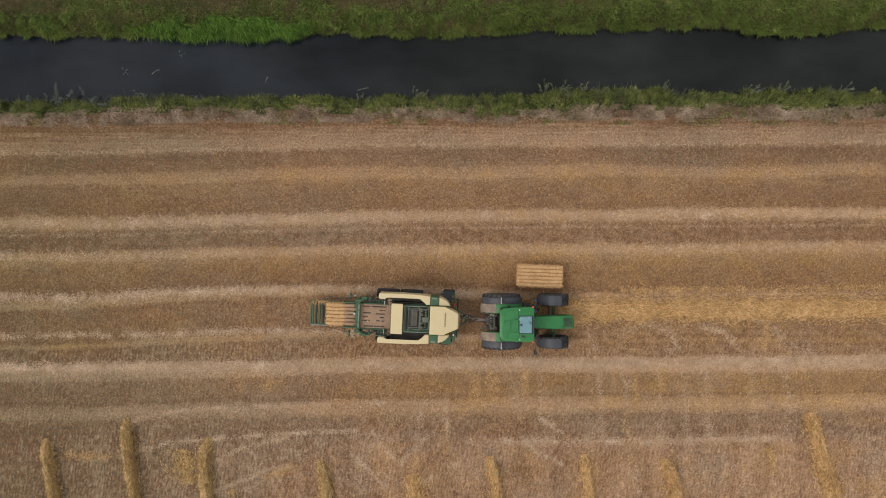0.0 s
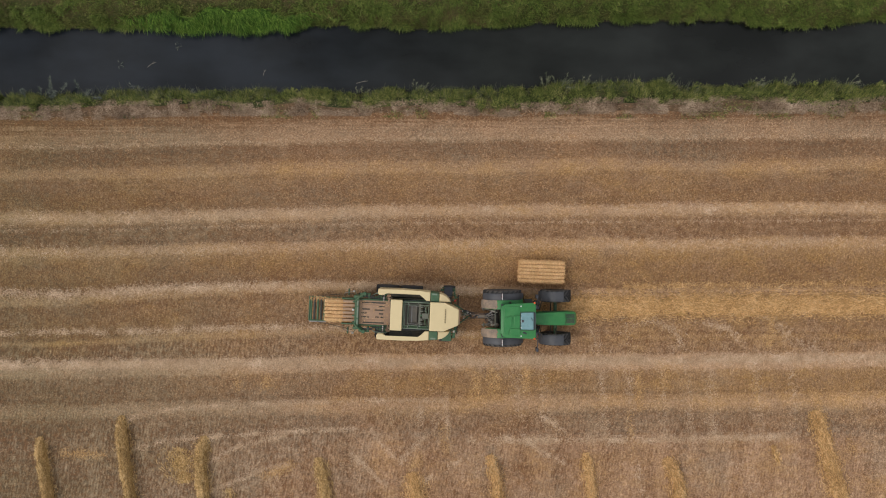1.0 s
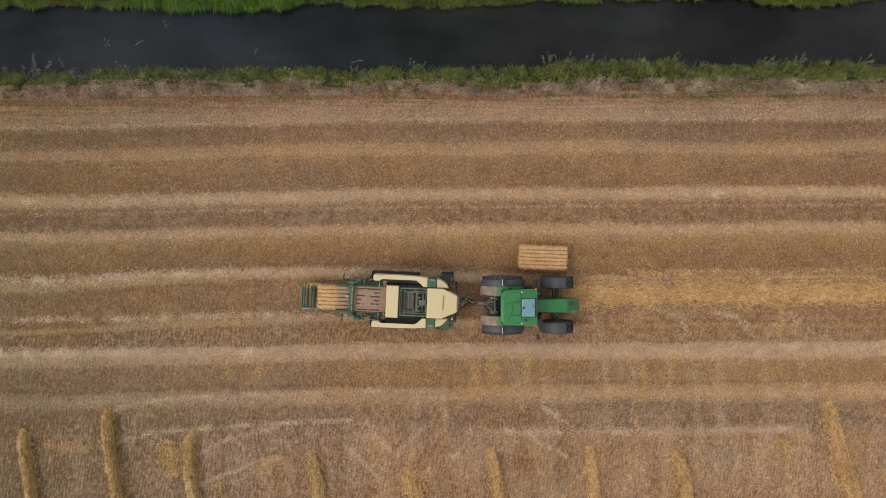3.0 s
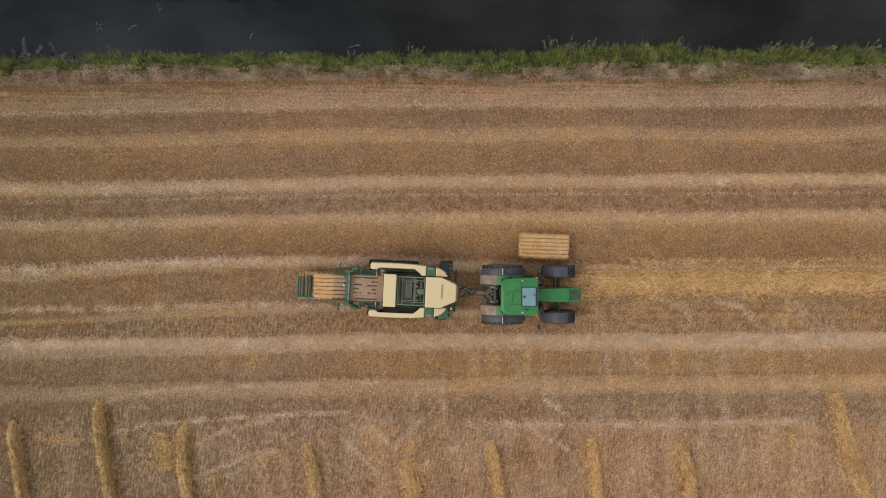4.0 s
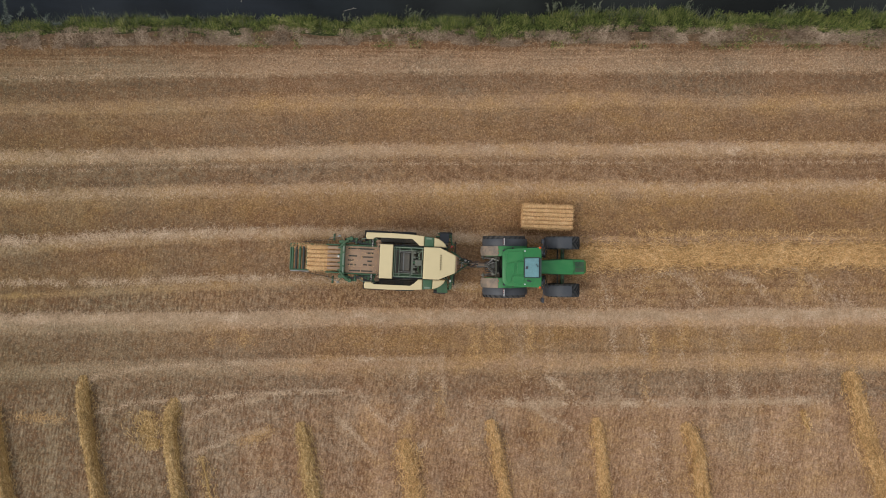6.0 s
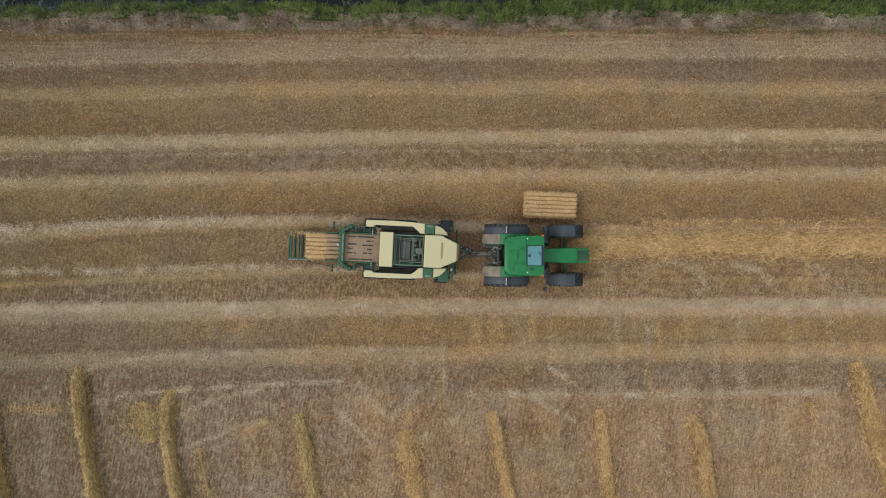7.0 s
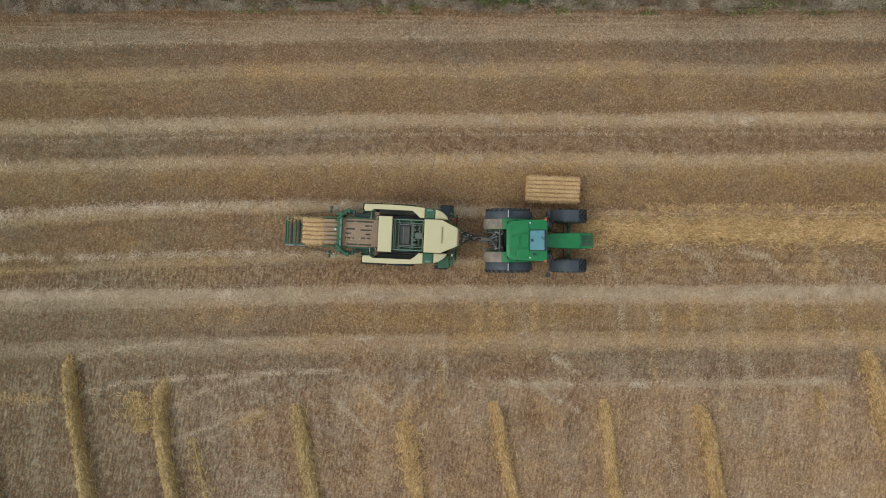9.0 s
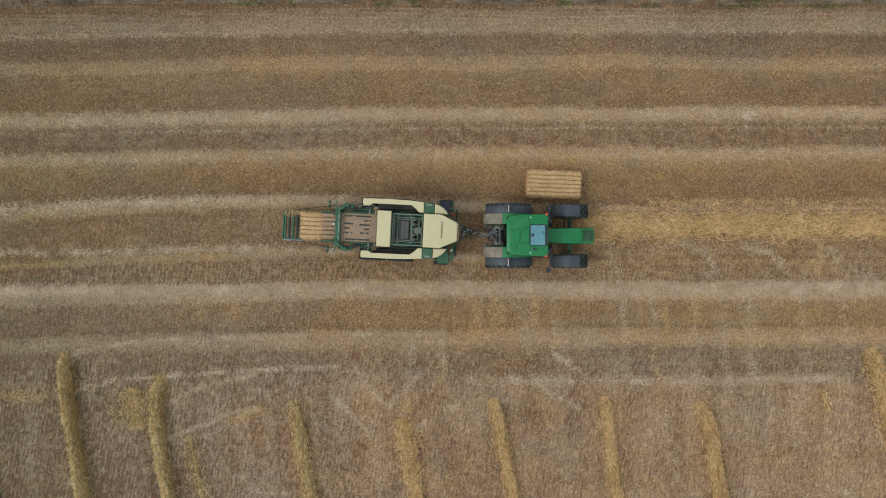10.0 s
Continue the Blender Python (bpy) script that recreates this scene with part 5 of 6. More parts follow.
        part("work_light", box(-1.02, -0.92, min(s * 0.78, s * 0.88), max(s * 0.78, s * 0.88), 2.05, 2.15, 0.02), M_DARK, t)
    # cab
    cab = part("cab_frame", box(-1.42, 0.22, -0.76, 0.76, 1.1, 1.25, 0.03), M_GREEN_B, t)
    for s in (1, -1):
        for x0, x1 in ((-1.36, -1.42), (-0.55, -0.5), (0.22, 0.1)):
            part("pillar", tube([(x0, s * 0.72, 1.2), (x1, s * 0.76, 2.78)], 0.035, 8), M_GUARD, cab)
        part("side_window", prism([(-1.38, s * 0.735), (0.15, s * 0.735), (0.15, s * 0.75), (-1.38, s * 0.75)], 1.25, 2.75), M_CABGLASS, cab)
    part("windscreen", prism([(0.14, -0.7), (0.16, -0.7), (0.16, 0.7), (0.14, 0.7)], 1.5, 2.76), M_CABGLASS, cab)
    part("rear_window", prism([(-1.42, -0.7), (-1.40, -0.7), (-1.40, 0.7), (-1.42, 0.7)], 1.3, 2.76), M_CABGLASS, cab)
    plan = [(-1.50, -0.55), (-1.44, -0.70), (-1.30, -0.79), (-0.9, -0.825), (-0.2, -0.855), (0.12, -0.865), (0.185, -0.83), (0.20, -0.4), (0.20, 0.4), (0.185, 0.83), (0.12, 0.865), (-0.2, 0.855), (-0.9, 0.825), (-1.30, 0.79), (-1.44, 0.70), (-1.50, 0.55)]
    dome = lambda x, y: 2.95 - 0.05 * (y / 0.86) ** 2 - 0.03 * ((x + 0.6) / 0.85) ** 2
    layers = [[(x * 0.99 - 0.006, y * 0.98, 2.74) for x, y in plan], [(x, y, 2.79) for x, y in plan], [(x, y, 2.86) for x, y in plan],
              [((x + 0.65) * 0.965 - 0.65, y * 0.955, dome(x, y) - 0.012) for x, y in plan], [((x + 0.65) * 0.90 - 0.65, y * 0.88, dome(x * 0.9, y * 0.9)) for x, y in plan],
              [((x + 0.65) * 0.5 - 0.65, y * 0.5, dome(x * 0.5 - 0.3, y * 0.5)) for x, y in plan]]
    lid = smooth(part("roof", loft(layers), M_GREEN, t, "green cab roof with moulded panels"), 28)
    # moulded panels on the roof
    for s in (1, -1):
        pts = [(-1.06, 0.40), (-1.0, 0.35), (-0.62, 0.37), (-0.55, 0.43), (-0.58, 0.64), (-0.66, 0.70), (-0.98, 0.70), (-1.06, 0.63)]
        if s > 0:
            pts = [(-1.34, 0.22), (-1.28, 0.20), (-1.02, 0.30), (-0.62, 0.36), (-0.58, 0.42), (-0.60, 0.66), (-0.68, 0.72), (-1.24, 0.68), (-1.34, 0.58)]
        pts = [(x, s * y) for x, y in pts]
        part("roof_panel", prism(pts, 2.84, lambda x, y: dome(x, y) + 0.034, 0.014), M_GREEN, lid)
    part("roof_panel", prism([(-1.34, -0.62), (-1.28, -0.66), (-1.14, -0.66), (-1.12, -0.36), (-1.04, -0.30), (-0.98, -0.2), (-0.96, 0.2), (-1.02, 0.24), (-1.30, 0.14), (-1.36, 0.0), (-1.36, -0.4)], 2.84, lambda x, y: dome(x, y) + 0.032, 0.014), M_GREEN, lid)
    part("roof_panel", prism([(-0.88, -0.26), (-0.60, -0.30), (-0.58, 0.28), (-0.86, 0.24)], 2.86, lambda x, y: dome(x, y) + 0.033, 0.014), M_GREEN, lid)
    sky = part("skylight", prism([(-0.53, -0.40), (0.05, -0.42), (0.075, -0.40), (0.075, 0.40), (0.05, 0.42), (-0.53, 0.40)], 2.86, lambda x, y: dome(x, y) + 0.022, 0.012), M_ROOFGLASS, lid, "pale teal tinted roof window")
    part("skylight_frame", add_box(add_box(add_box(box(-0.565, -0.535, -0.43, 0.43, 2.86, 2.974, 0.006), -0.55, 0.12, -0.445, -0.424, 2.84, 2.962, 0.006), -0.55, 0.12, 0.424, 0.445, 2.84, 2.962, 0.006), 0.078, 0.095, -0.42, 0.42, 2.84, 2.960, 0.006), M_GUARD, sky)
    part("front_visor", prism([(0.10, -0.42), (0.15, -0.42), (0.19, -0.36), (0.19, 0.36), (0.15, 0.42), (0.10, 0.42)], 2.82, lambda x, y: dome(x, y) + 0.012, 0.010), M_CABGLASS, lid, "dark tinted strip over the windscreen")
    part("skylight_catch", box(-0.50, -0.40, -0.06, 0.06, 2.93, 2.985, 0.012), M_GUARD, sky)
    part("wiper", tube([(0.10, 0.10, 2.96), (0.02, 0.04, 2.975), (-0.05, 0.17, 2.972)], 0.012, 6), M_GUARD, sky)
    part("roof_catch", box(-0.44, -0.33, -0.60, -0.52, 2.90, 2.965, 0.015), M_GUARD, lid)
    part("roof_antenna", add_rod(rod((-0.3, -0.60, 2.9), (-0.3, -0.60, 2.98), 0.035, 12), (-0.3, -0.60, 2.98), (-0.33, -0.60, 3.25), 0.006, 6), M_GUARD, lid)
    for s in (1, -1):
        part("roof_light", rod((-0.53, s * 0.72, 2.85), (-0.53, s * 0.72, 2.95), 0.03, 12), M_LENS, lid)
        part("indicator", add_rod(rod((0.13, s * 0.86, 2.74), (0.13, s * 0.86, 2.86), 0.05, 14), (0.13, s * 0.86, 2.86), (0.13, s * 0.86, 2.89), 0.05, 14, 0.02), M_AMBER, t, "orange indicator lamp")
        arm = part("mirror_arm", tube([(0.2, s * 0.80, 2.55), (0.32, s * 1.0, 2.58), (0.30, s * (1.12 if s > 0 else 1.40), 2.5)], 0.02, 8), M_GUARD, t)
        my = 1.14 if s > 0 else 1.45
        part("mirror_head", box(0.25, 0.37, min(s * my - 0.1, s * my + 0.1), max(s * my - 0.1, s * my + 0.1), 2.1, 2.52, 0.035), M_GUARD, arm)
        part("front_work_light", box(0.19, 0.26, min(s * 0.58, s * 0.74), max(s * 0.58, s * 0.74), 2.76, 2.85, 0.02), M_GUARD, lid)
        # intake and exhaust by the front pillars
        part("exhaust_stack" if s < 0 else "air_intake", add_rod(rod((0.36, s * 0.56, 1.3), (0.36, s * 0.60, 2.2), 0.085, 14), (0.36, s * 0.60, 2.2), (0.34, s * 0.60, 2.62), 0.05, 12), M_GUARD, t)
        part("battery_box", box(0.30, 0.58, min(s * 0.42, s * 0.84), max(s * 0.42, s * 0.84), 0.8, 1.16, 0.05), M_DARK, t)
        part("steering_cylinder", rod((FX - 0.25, s * 0.25, 0.75), (FX - 0.22, s * 0.82, 0.75), 0.03, 10), M_DARK, t)
        # brackets, pipes and lamps clustered behind the front wheel
        for i in range(4):
            x = 0.30 + 0.09 * i
            part("pipe", tube([(x, s * 0.40, 1.5 - 0.1 * i), (x + 0.04, s * (0.62 + 0.05 * i), 1.62), (x + 0.1, s * (0.86 + 0.03 * i), 1.35)], 0.02 + 0.004 * (i % 2), 6), (M_GUARD, M_DARK)[i % 2], t)
        part("lamp_bracket", tube([(0.2, s * 0.70, 2.0), (0.34, s * 0.86, 2.05), (0.40, s * 0.98, 1.95)], 0.022, 6), M_GUARD, t)
        part("hand_rail", tube([(0.24, s * 0.78, 1.3), (0.30, s * 0.92, 1.6), (0.28, s * 0.90, 2.2)], 0.016, 6), M_DARK, t)
    # rear linkage
    for s in (1, -1):
        part("lower_link", tube([(-1.5, s * 0.25, 0.75), (-1.95, s * 0.36, 0.65), (-2.3, s * 0.42, 0.62)], 0.04, 8), M_STEEL, t)
        part("lift_arm", tube([(-1.55, s * 0.28, 1.42), (-1.85, s * 0.38, 1.38), (-2.0, s * 0.39, 0.7)], 0.035, 8), M_STEEL, t)
        part("lift_cylinder", rod((-1.7, s * 0.17, 0.75), (-1.84, s * 0.34, 1.36), 0.045, 10), M_STEEL, t)
    part("top_link", tube([(-1.6, 0, 1.15), (-2.15, 0.04, 1.18)], 0.035, 8), M_STEEL, t)
    part("hydraulic_block", box(-1.75, -1.52, -0.22, 0.22, 1.0, 1.32, 0.03), M_DARK, t)
    part("tow_bar", box(-2.5, -1.5, -0.05, 0.05, 0.5, 0.56, 0.01), M_STEEL, t)
    for i, y in enumerate((-0.19, -0.12, -0.05, 0.05, 0.12, 0.19)):
        part("hose_coupling", rod((-1.76, y, 1.22), (-1.86, y, 1.20), 0.022, 8), M_STEEL if i % 2 else M_GREY, t)
        part("hose_loop", tube([(-1.84, y, 1.2), (-1.98, y * 1.3, 1.24), (-2.1, y * 1.1, 1.1), (-2.16, y * 0.6, 0.98)], 0.015, 6), M_GUARD, t)
    for s in (1, -1):
        part("stabiliser", tube([(-1.55, s * 0.42, 0.7), (-2.1, s * 0.44, 0.66)], 0.022, 8), M_STEEL, t)
        part("rear_ladder_plate", box(-1.72, -1.5, min(s * 0.3, s * 0.46), max(s * 0.3, s * 0.46), 1.25, 1.32, 0.02), M_FENDER, t)
    r = random.Random(8)
    for i in range(20):
        y0, y1 = r.uniform(-0.42, 0.42), r.uniform(-0.4, 0.4)
        x1, z1 = r.uniform(-2.12, -1.9), r.uniform(1.0, 1.35)
        part("hose", tube([(-1.6, y0, 1.25), (-1.78, y0 + 0.02, z1 + 0.1), (x1, (y0 + y1) / 2, z1), (-1.85, y1, 1.05), (-1.62, y1 * 1.1, 0.95)], r.uniform(0.011, 0.02), 6), r.choice([M_DULL, M_STEEL, M_GREY, M_GUARD, M_DARK]), t)
    for s in (1, -1):
        part("draft_link_plate", box(-2.24, -2.16, min(s * 0.30, s * 0.52), max(s * 0.30, s * 0.52), 0.60, 0.72, 0.02), M_DULL, t)
        part("levelling_rod", rod((-1.72, s * 0.45, 1.45), (-2.05, s * 0.45, 0.72), 0.018, 8), M_DULL, t)
    part("cross_shaft", rod((-1.66, -0.46, 1.44), (-1.66, 0.46, 1.44), 0.035, 10), M_DULL, t)
    part("power_shaft_guard", box(-1.82, -1.6, -0.16, 0.16, 0.66, 0.86, 0.03), M_GUARD, t)
    return t


build_tractor()


# ---- the big square baler ----
def build_baler():
    b = thing("square_baler", pose(-1.90, -3.675, 0, 0, 0, -2.5), "cream and green big square baler behind the tractor", "baler")
    # running gear and main body
    for x in (-0.78, 0.42):
        for s in (1, -1):
            build_wheel(b, "wheel_tyre", x, s * 1.10, 0.60, 0.5, 20, 0.03, rim=M_WHITE, tread=M_RUBBER)
        part("axle", rod((x, -0.95, 0.58), (x, 0.95, 0.58), 0.06, 12), M_DARK, b)
    part("main_frame", add_box(box(-2.2, 2.5, -0.62, -0.52, 0.55, 0.85, 0.02), -2.2, 2.5, 0.52, 0.62, 0.55, 0.85, 0.02), M_GREEN_B, b)
    part("bale_chamber", box(-1.44, 1.5, -0.60, 0.60, 0.72, 1.60, 0.02), M_GREEN_B, b)
    for s in (1, -1):
        part("chamber_side", box(-2.25, -1.45, min(s * 0.585, s * 0.62), max(s * 0.585, s * 0.62), 0.72, 1.60, 0.01), M_GREEN_B, b)
    part("flywheel_housing", box(1.5, 2.5, -0.55, 0.55, 0.75, 1.9, 0.08), M_DARK, b)
    # dust-covered deck over the chamber; its slots' shade is laid on as dark strips
    deck = part("chamber_deck", prism([(-2.14, -0.60), (-0.45, -0.60), (-0.45, 0.60), (-2.14, 0.60)], 1.602, 1.70, 0.012), M_DUSTY, b, "steel deck thick with brown dust")
    for x0, x1, y in ((-1.98, -0.78, 0.49), (-1.16, -0.85, 0.31), (-1.98, -1.58, 0.16), (-1.38, -0.85, 0.13), (-1.98, -1.72, -0.03), (-1.11, -0.90, -0.05), (-1.98, -1.60, -0.23),
                      (-1.29, -1.12, -0.22), (-1.05, -0.88, -0.22), (-1.90, -0.86, -0.50)):
        part("slot_shade", box(x0, x1, y - 0.032, y + 0.032, 1.69, 1.7045), M_DARK, deck)
    for s in (1, -1):
        part("dust_flap", prism([(-0.86, s * 0.67), (-0.50, s * 0.67), (-0.46, s * 0.93), (-0.72, s * 0.93)], 1.60, 1.72, 0.02), M_DUSTY, b)
        part("flap_hook", tube([(-0.66, s * 0.60, 1.74), (-0.58, s * 0.75, 1.86), (-0.50, s * 0.72, 2.0)], 0.03, 8), M_DUSTY, b)
    for y in (-0.36, 0.37):
        part("deck_rib", box(-2.1, -1.25, y - 0.012, y + 0.012, 1.69, 1.725, 0.005), M_DUSTY, deck)
    for s in (1, -1):
        part("deck_rail", box(-2.14, -0.45, min(s * 0.605, s * 0.665), max(s * 0.605, s * 0.665), 1.45, 1.76, 0.012), M_GREEN_B, b)
        part("catwalk", prism([(-1.55, s * 0.67), (-0.62, s * 0.67), (-0.62, s * 0.98), (-1.05, s * 0.90), (-1.55, s * 0.72)], 1.50, 1.53), M_GREEN_B, b)
        for i in range(6):
            x = -1.4 + i * 0.13
            part("grate_bar", box(x, x + 0.03, min(s * 0.68, s * 0.86), max(s * 0.68, s * 0.86), 1.535, 1.56), M_DARK, b)
    # tension frame: the cross beam with its towers
    beam = part("tension_beam", box(-2.31, -2.10, -0.72, 0.72, 1.70, 1.92, 0.035), M_GREEN_B, b, "green cross beam over the bale chamber")
    for y in (-0.5, -0.17, 0.17, 0.5):
        part("beam_lug", box(-2.42, -2.30, y - 0.03, y + 0.03, 1.66, 1.86, 0.01), M_GREEN_B, beam)
    part("beam_tube", rod((-2.15, -0.82, 1.95), (-2.15, 0.82, 1.95), 0.045, 12), M_PALEGREEN, beam)
    for y in (-0.62, -0.3, 0.3, 0.62):
        part("beam_clamp", box(-2.22, -2.08, y - 0.04, y + 0.04, 1.90, 2.01, 0.012), M_GREEN_B, beam)
    part("beam_sensor", box(-2.42, -2.34, 0.06, 0.16, 1.86, 1.95, 0.015), M_WHITE, beam, "small white sensor box")
    for s in (1, -1):
        part("tower", box(-2.36, -2.04, min(s * 0.70, s * 0.84), max(s * 0.70, s * 0.84), 0.8, 2.02, 0.03), M_GREEN_B, b)
        part("tension_cylinder", rod((-2.2, s * 0.88, 1.0), (-1.75, s * 0.92, 1.75), 0.05, 12), M_DARK, b)
        part("tower_bracket", prism([(-2.05, s * 0.72), (-1.55, s * 0.84), (-1.55, s * 0.98), (-2.1, s * 0.95)], 1.72, 1.82, 0.01), M_GREEN_B, b)
        part("arm_flange", box(-2.02, -1.92, min(s * 0.74, s * 0.97), max(s * 0.74, s * 0.97), 1.60, 1.98, 0.02), M_GREEN_B, b)
        part("arm_flange", box(-1.66, -1.58, min(s * 0.70, s * 0.92), max(s * 0.70, s * 0.92), 1.58, 1.90, 0.02), M_GREEN_B, b)
        part("arm_cylinder", rod((-1.92, s * 0.86, 1.84), (-1.40, s * 0.80, 1.80), 0.055, 12), M_DARK, b)
        part("deck_bracket", box(-1.02, -0.74, min(s * 0.68, s * 0.80), max(s * 0.68, s * 0.80), 1.55, 1.82, 0.02), M_GREEN_B, b)
        part("deck_pin", rod((-0.88, s * 0.62, 1.86), (-0.88, s * 0.90, 1.86), 0.04, 10), M_STEEL, b)
        part("tension_arm", tube([(-2.30, s * 0.55, 1.96), (-2.12, s * 0.74, 2.06), (-1.86, s * 0.93, 1.98)], 0.045, 10), M_GREEN_B, b)
        part("arm_head", lathe([(0.02, 0.0), (0.08, 0.0), (0.10, 0.03), (0.10, 0.12), (0.08, 0.16), (0.02, 0.16)], 10), M_GREEN_B, b).matrix_local = pose(-1.84, s * 0.93, 1.86, 90, 0, 0)
        part("arm_hose", tube([(-1.8, s * 0.8, 1.9), (-1.55, s * 0.76, 1.98), (-1.2, s * 0.72, 1.86), (-0.8, s * 0.7, 1.9)], 0.016, 6), M_GUARD, b)
        part("guard_rail", tube([(-1.62, s * 0.74, 1.62), (-1.3, s * 0.96, 1.66), (-0.75, s * 0.99, 1.66), (-0.62, s * 0.9, 1.66)], 0.022, 8), M_PALEGREEN, b)
        part("side_lamp", box(-2.42, -2.31, min(s * 0.98, s * 1.08), max(s * 0.98, s * 1.08), 1.80, 1.92, 0.015), M_STEEL, b, "small square steel-rimmed lamp")
        part("lamp_arm", tube([(-2.2, s * 0.8, 1.85), (-2.36, s * 1.03, 1.82)], 0.016, 6), M_GREEN_B, b)
        part("support_rod", tube([(-2.40, s * 1.0, 1.75), (-2.85, s * 0.92, 1.5), (-2.95, s * 0.72, 1.3)], 0.014, 6), M_STEEL, b)
        part("marker_paddle", box(-2.70, -2.64, min(s * 0.80, s * 1.12), max(s * 0.80, s * 1.12), 1.2, 1.5, 0.01), M_GREEN_B, b)
    # tapering channel of slats behind the beam
    for i, y in enumerate((-0.52, -0.335, -0.15, 0.035, 0.22, 0.405)):
        part("channel_slat", prism([(-2.92, y + 0.03), (-2.34, y + 0.02), (-2.34, y + 0.15), (-2.92, y + 0.135)], 1.53, 1.60, 0.008), M_DUSTY, b)
    for s in (1, -1):
        part("channel_side", box(-3.0, -2.2, min(s * 0.59, s * 0.65), max(s * 0.59, s * 0.65), 0.75, 1.58, 0.015), M_GREEN_B, b)
    part("channel_floor", box(-3.9, -1.44, -0.58, 0.58, 0.66, 0.73, 0.01), M_GREEN_B, b)
    # roller chute
    for s in (1, -1):
        part("chute_rail", box(-4.72, -3.0, min(s * 0.565, s * 0.625), max(s * 0.565, s * 0.625), 0.60, 0.80, 0.015), M_GREEN_B, b)
        part("chute_chain", tube(sag((-2.4, s * 0.9, 1.75), (-4.3, s * 0.66, 0.85), 0.12), 0.012, 6), M_DARK, b)
    for i, x in enumerate((-4.64, -4.47, -4.30, -4.13, -3.96, -3.80)):
        part("roller", rod((x, -0.56, 0.72), (x, 0.56, 0.72), 0.055, 14), M_ROLLER if i % 2 else M_GREEN_B, b)
    part("chute_cross_bar", box(-4.76, -4.70, -0.62, 0.62, 0.60, 0.78, 0.015), M_GREEN_B, b)
    part("rail_cover", box(-4.72, -3.86, -0.68, -0.63, 0.70, 0.80, 0.012), M_GREY, b, "pale worn steel rail")
    # cream side shields with their cut-outs, and green bands
    for s in (1, -1):
        pts = [(-1.13, 1.235), (-1.16, 1.05), (-1.10, 0.94), (-0.84, 0.94), (-0.72, 1.075), (0.90, 1.075), (1.22, 0.74), (1.41, 0.74), (1.41, 1.175), (0.9, 1.215), (0.0, 1.24)]
        pts = [(x, s * y) for x, y in pts]
        sh = part("side_shield", prism(pts if s > 0 else pts[::-1], 2.10, 2.42, 0.045, 3), M_CREAM, b, "cream painted side shield")
        part("shield_skirt", prism([(x, s * y) for x, y in ((-1.12, 1.20), (-1.12, 1.235), (0.0, 1.238), (0.9, 1.212), (1.41, 1.17), (1.41, 1.14), (0.9, 1.18), (0.0, 1.205))], 0.95, 2.12), M_CREAM, sh)
        band = [(1.425, 0.72), (1.84, 0.72), (1.84, 1.13), (1.425, 1.172)]
        part("green_band", prism([(x, s * y) for x, y in band], 0.95, 2.41, 0.04, 3), M_GREEN_B, b, "dark green band on the shield")
        part("band_plate", box(1.50, 1.74, min(s * 1.04, s * 1.12), max(s * 1.04, s * 1.12), 2.40, 2.418, 0.006), M_PALEGREEN, b)
        corner = [(1.855, 0.72), (2.42, 0.72), (2.36, 0.84), (2.22, 0.98), (2.05, 1.08), (1.855, 1.13)]
        part("corner_shield", prism([(x, s * y) for x, y in corner], 1.0, lambda x, y: 2.41 - 0.25 * max(0, x - 1.9), 0.05, 3), M_CREAM, b)
        part("shield_strut", tube([(-0.95, s * 0.98, 2.1), (-0.9, s * 0.66, 1.75)], 0.022, 8), M_DARK, b)
        part("inner_wall", box(-0.62, 1.42, min(s * 0.76, s * 0.80), max(s * 0.76, s * 0.80), 0.95, 1.95, 0.01), M_DARK, b)
        part("twine_box", box(-0.55, 1.15, min(s * 0.82, s * 1.17), max(s * 0.82, s * 1.17), 0.95, 1.75, 0.03), M_DARK, b)
    # front hood
    pts = [(1.42, -0.70), (2.10, -0.70), (2.16, -0.68), (2.80, -0.40), (2.84, -0.34), (2.84, 0.34), (2.80, 0.40), (2.16, 0.68), (2.10, 0.70), (1.42, 0.70)]
    hood = part("front_hood", prism(pts, 1.15, lambda x, y: 2.60 - 0.16 * max(0, x - 1.9) ** 1.3, 0.06, 3), M_CREAM, b, "cream painted front hood")
    for i in range(9):
        y = 0.36 - i * 0.077
        part("brand_mark", box(2.155, 2.205, y - 0.026, y + 0.026, 2.545, 2.577), M_INK, hood)
    for s in (1, -1):
        part("hood_seam", box(1.42, 2.12, min(s * 0.705, s * 0.718), max(s * 0.705, s * 0.718), 1.6, 2.44), M_DARK, hood)
    part("hood_front_panel", box(2.845, 2.90, -0.36, 0.36, 1.1, 2.30, 0.02), M_DUSTY, hood)
    # cross panel behind the knotters
    part("rear_panel", prism([(-0.50, -0.745), (0.07, -0.745), (0.07, 0.745), (-0.50, 0.745)], 2.30, 2.58, 0.03, 3), M_CREAM, b, "cream cross panel over the chamber")
    part("panel_backing", box(-0.52, -0.49, -0.74, 0.74, 1.72, 2.54, 0.008), M_DARK, b)
    # knotter pit with its frame and machinery
    part("pit_floor", box(0.08, 1.41, -0.75, 0.75, 1.61, 1.65), M_PIT, b, "chamber top dusted grey-brown")
    for s in (1, -1):
        part("pit_rail", tube([(0.08, s * 0.64, 2.34), (1.41, s * 0.64, 2.34)], 0.020, 8), M_PALEGREEN, b)
        part("pit_rail", tube([(0.12, s * 0.54, 2.24), (0.5, s * 0.50, 2.20), (0.95, s * 0.52, 2.26), (1.40, s * 0.50, 2.20)], 0.014, 6), M_PALEGREEN, b)
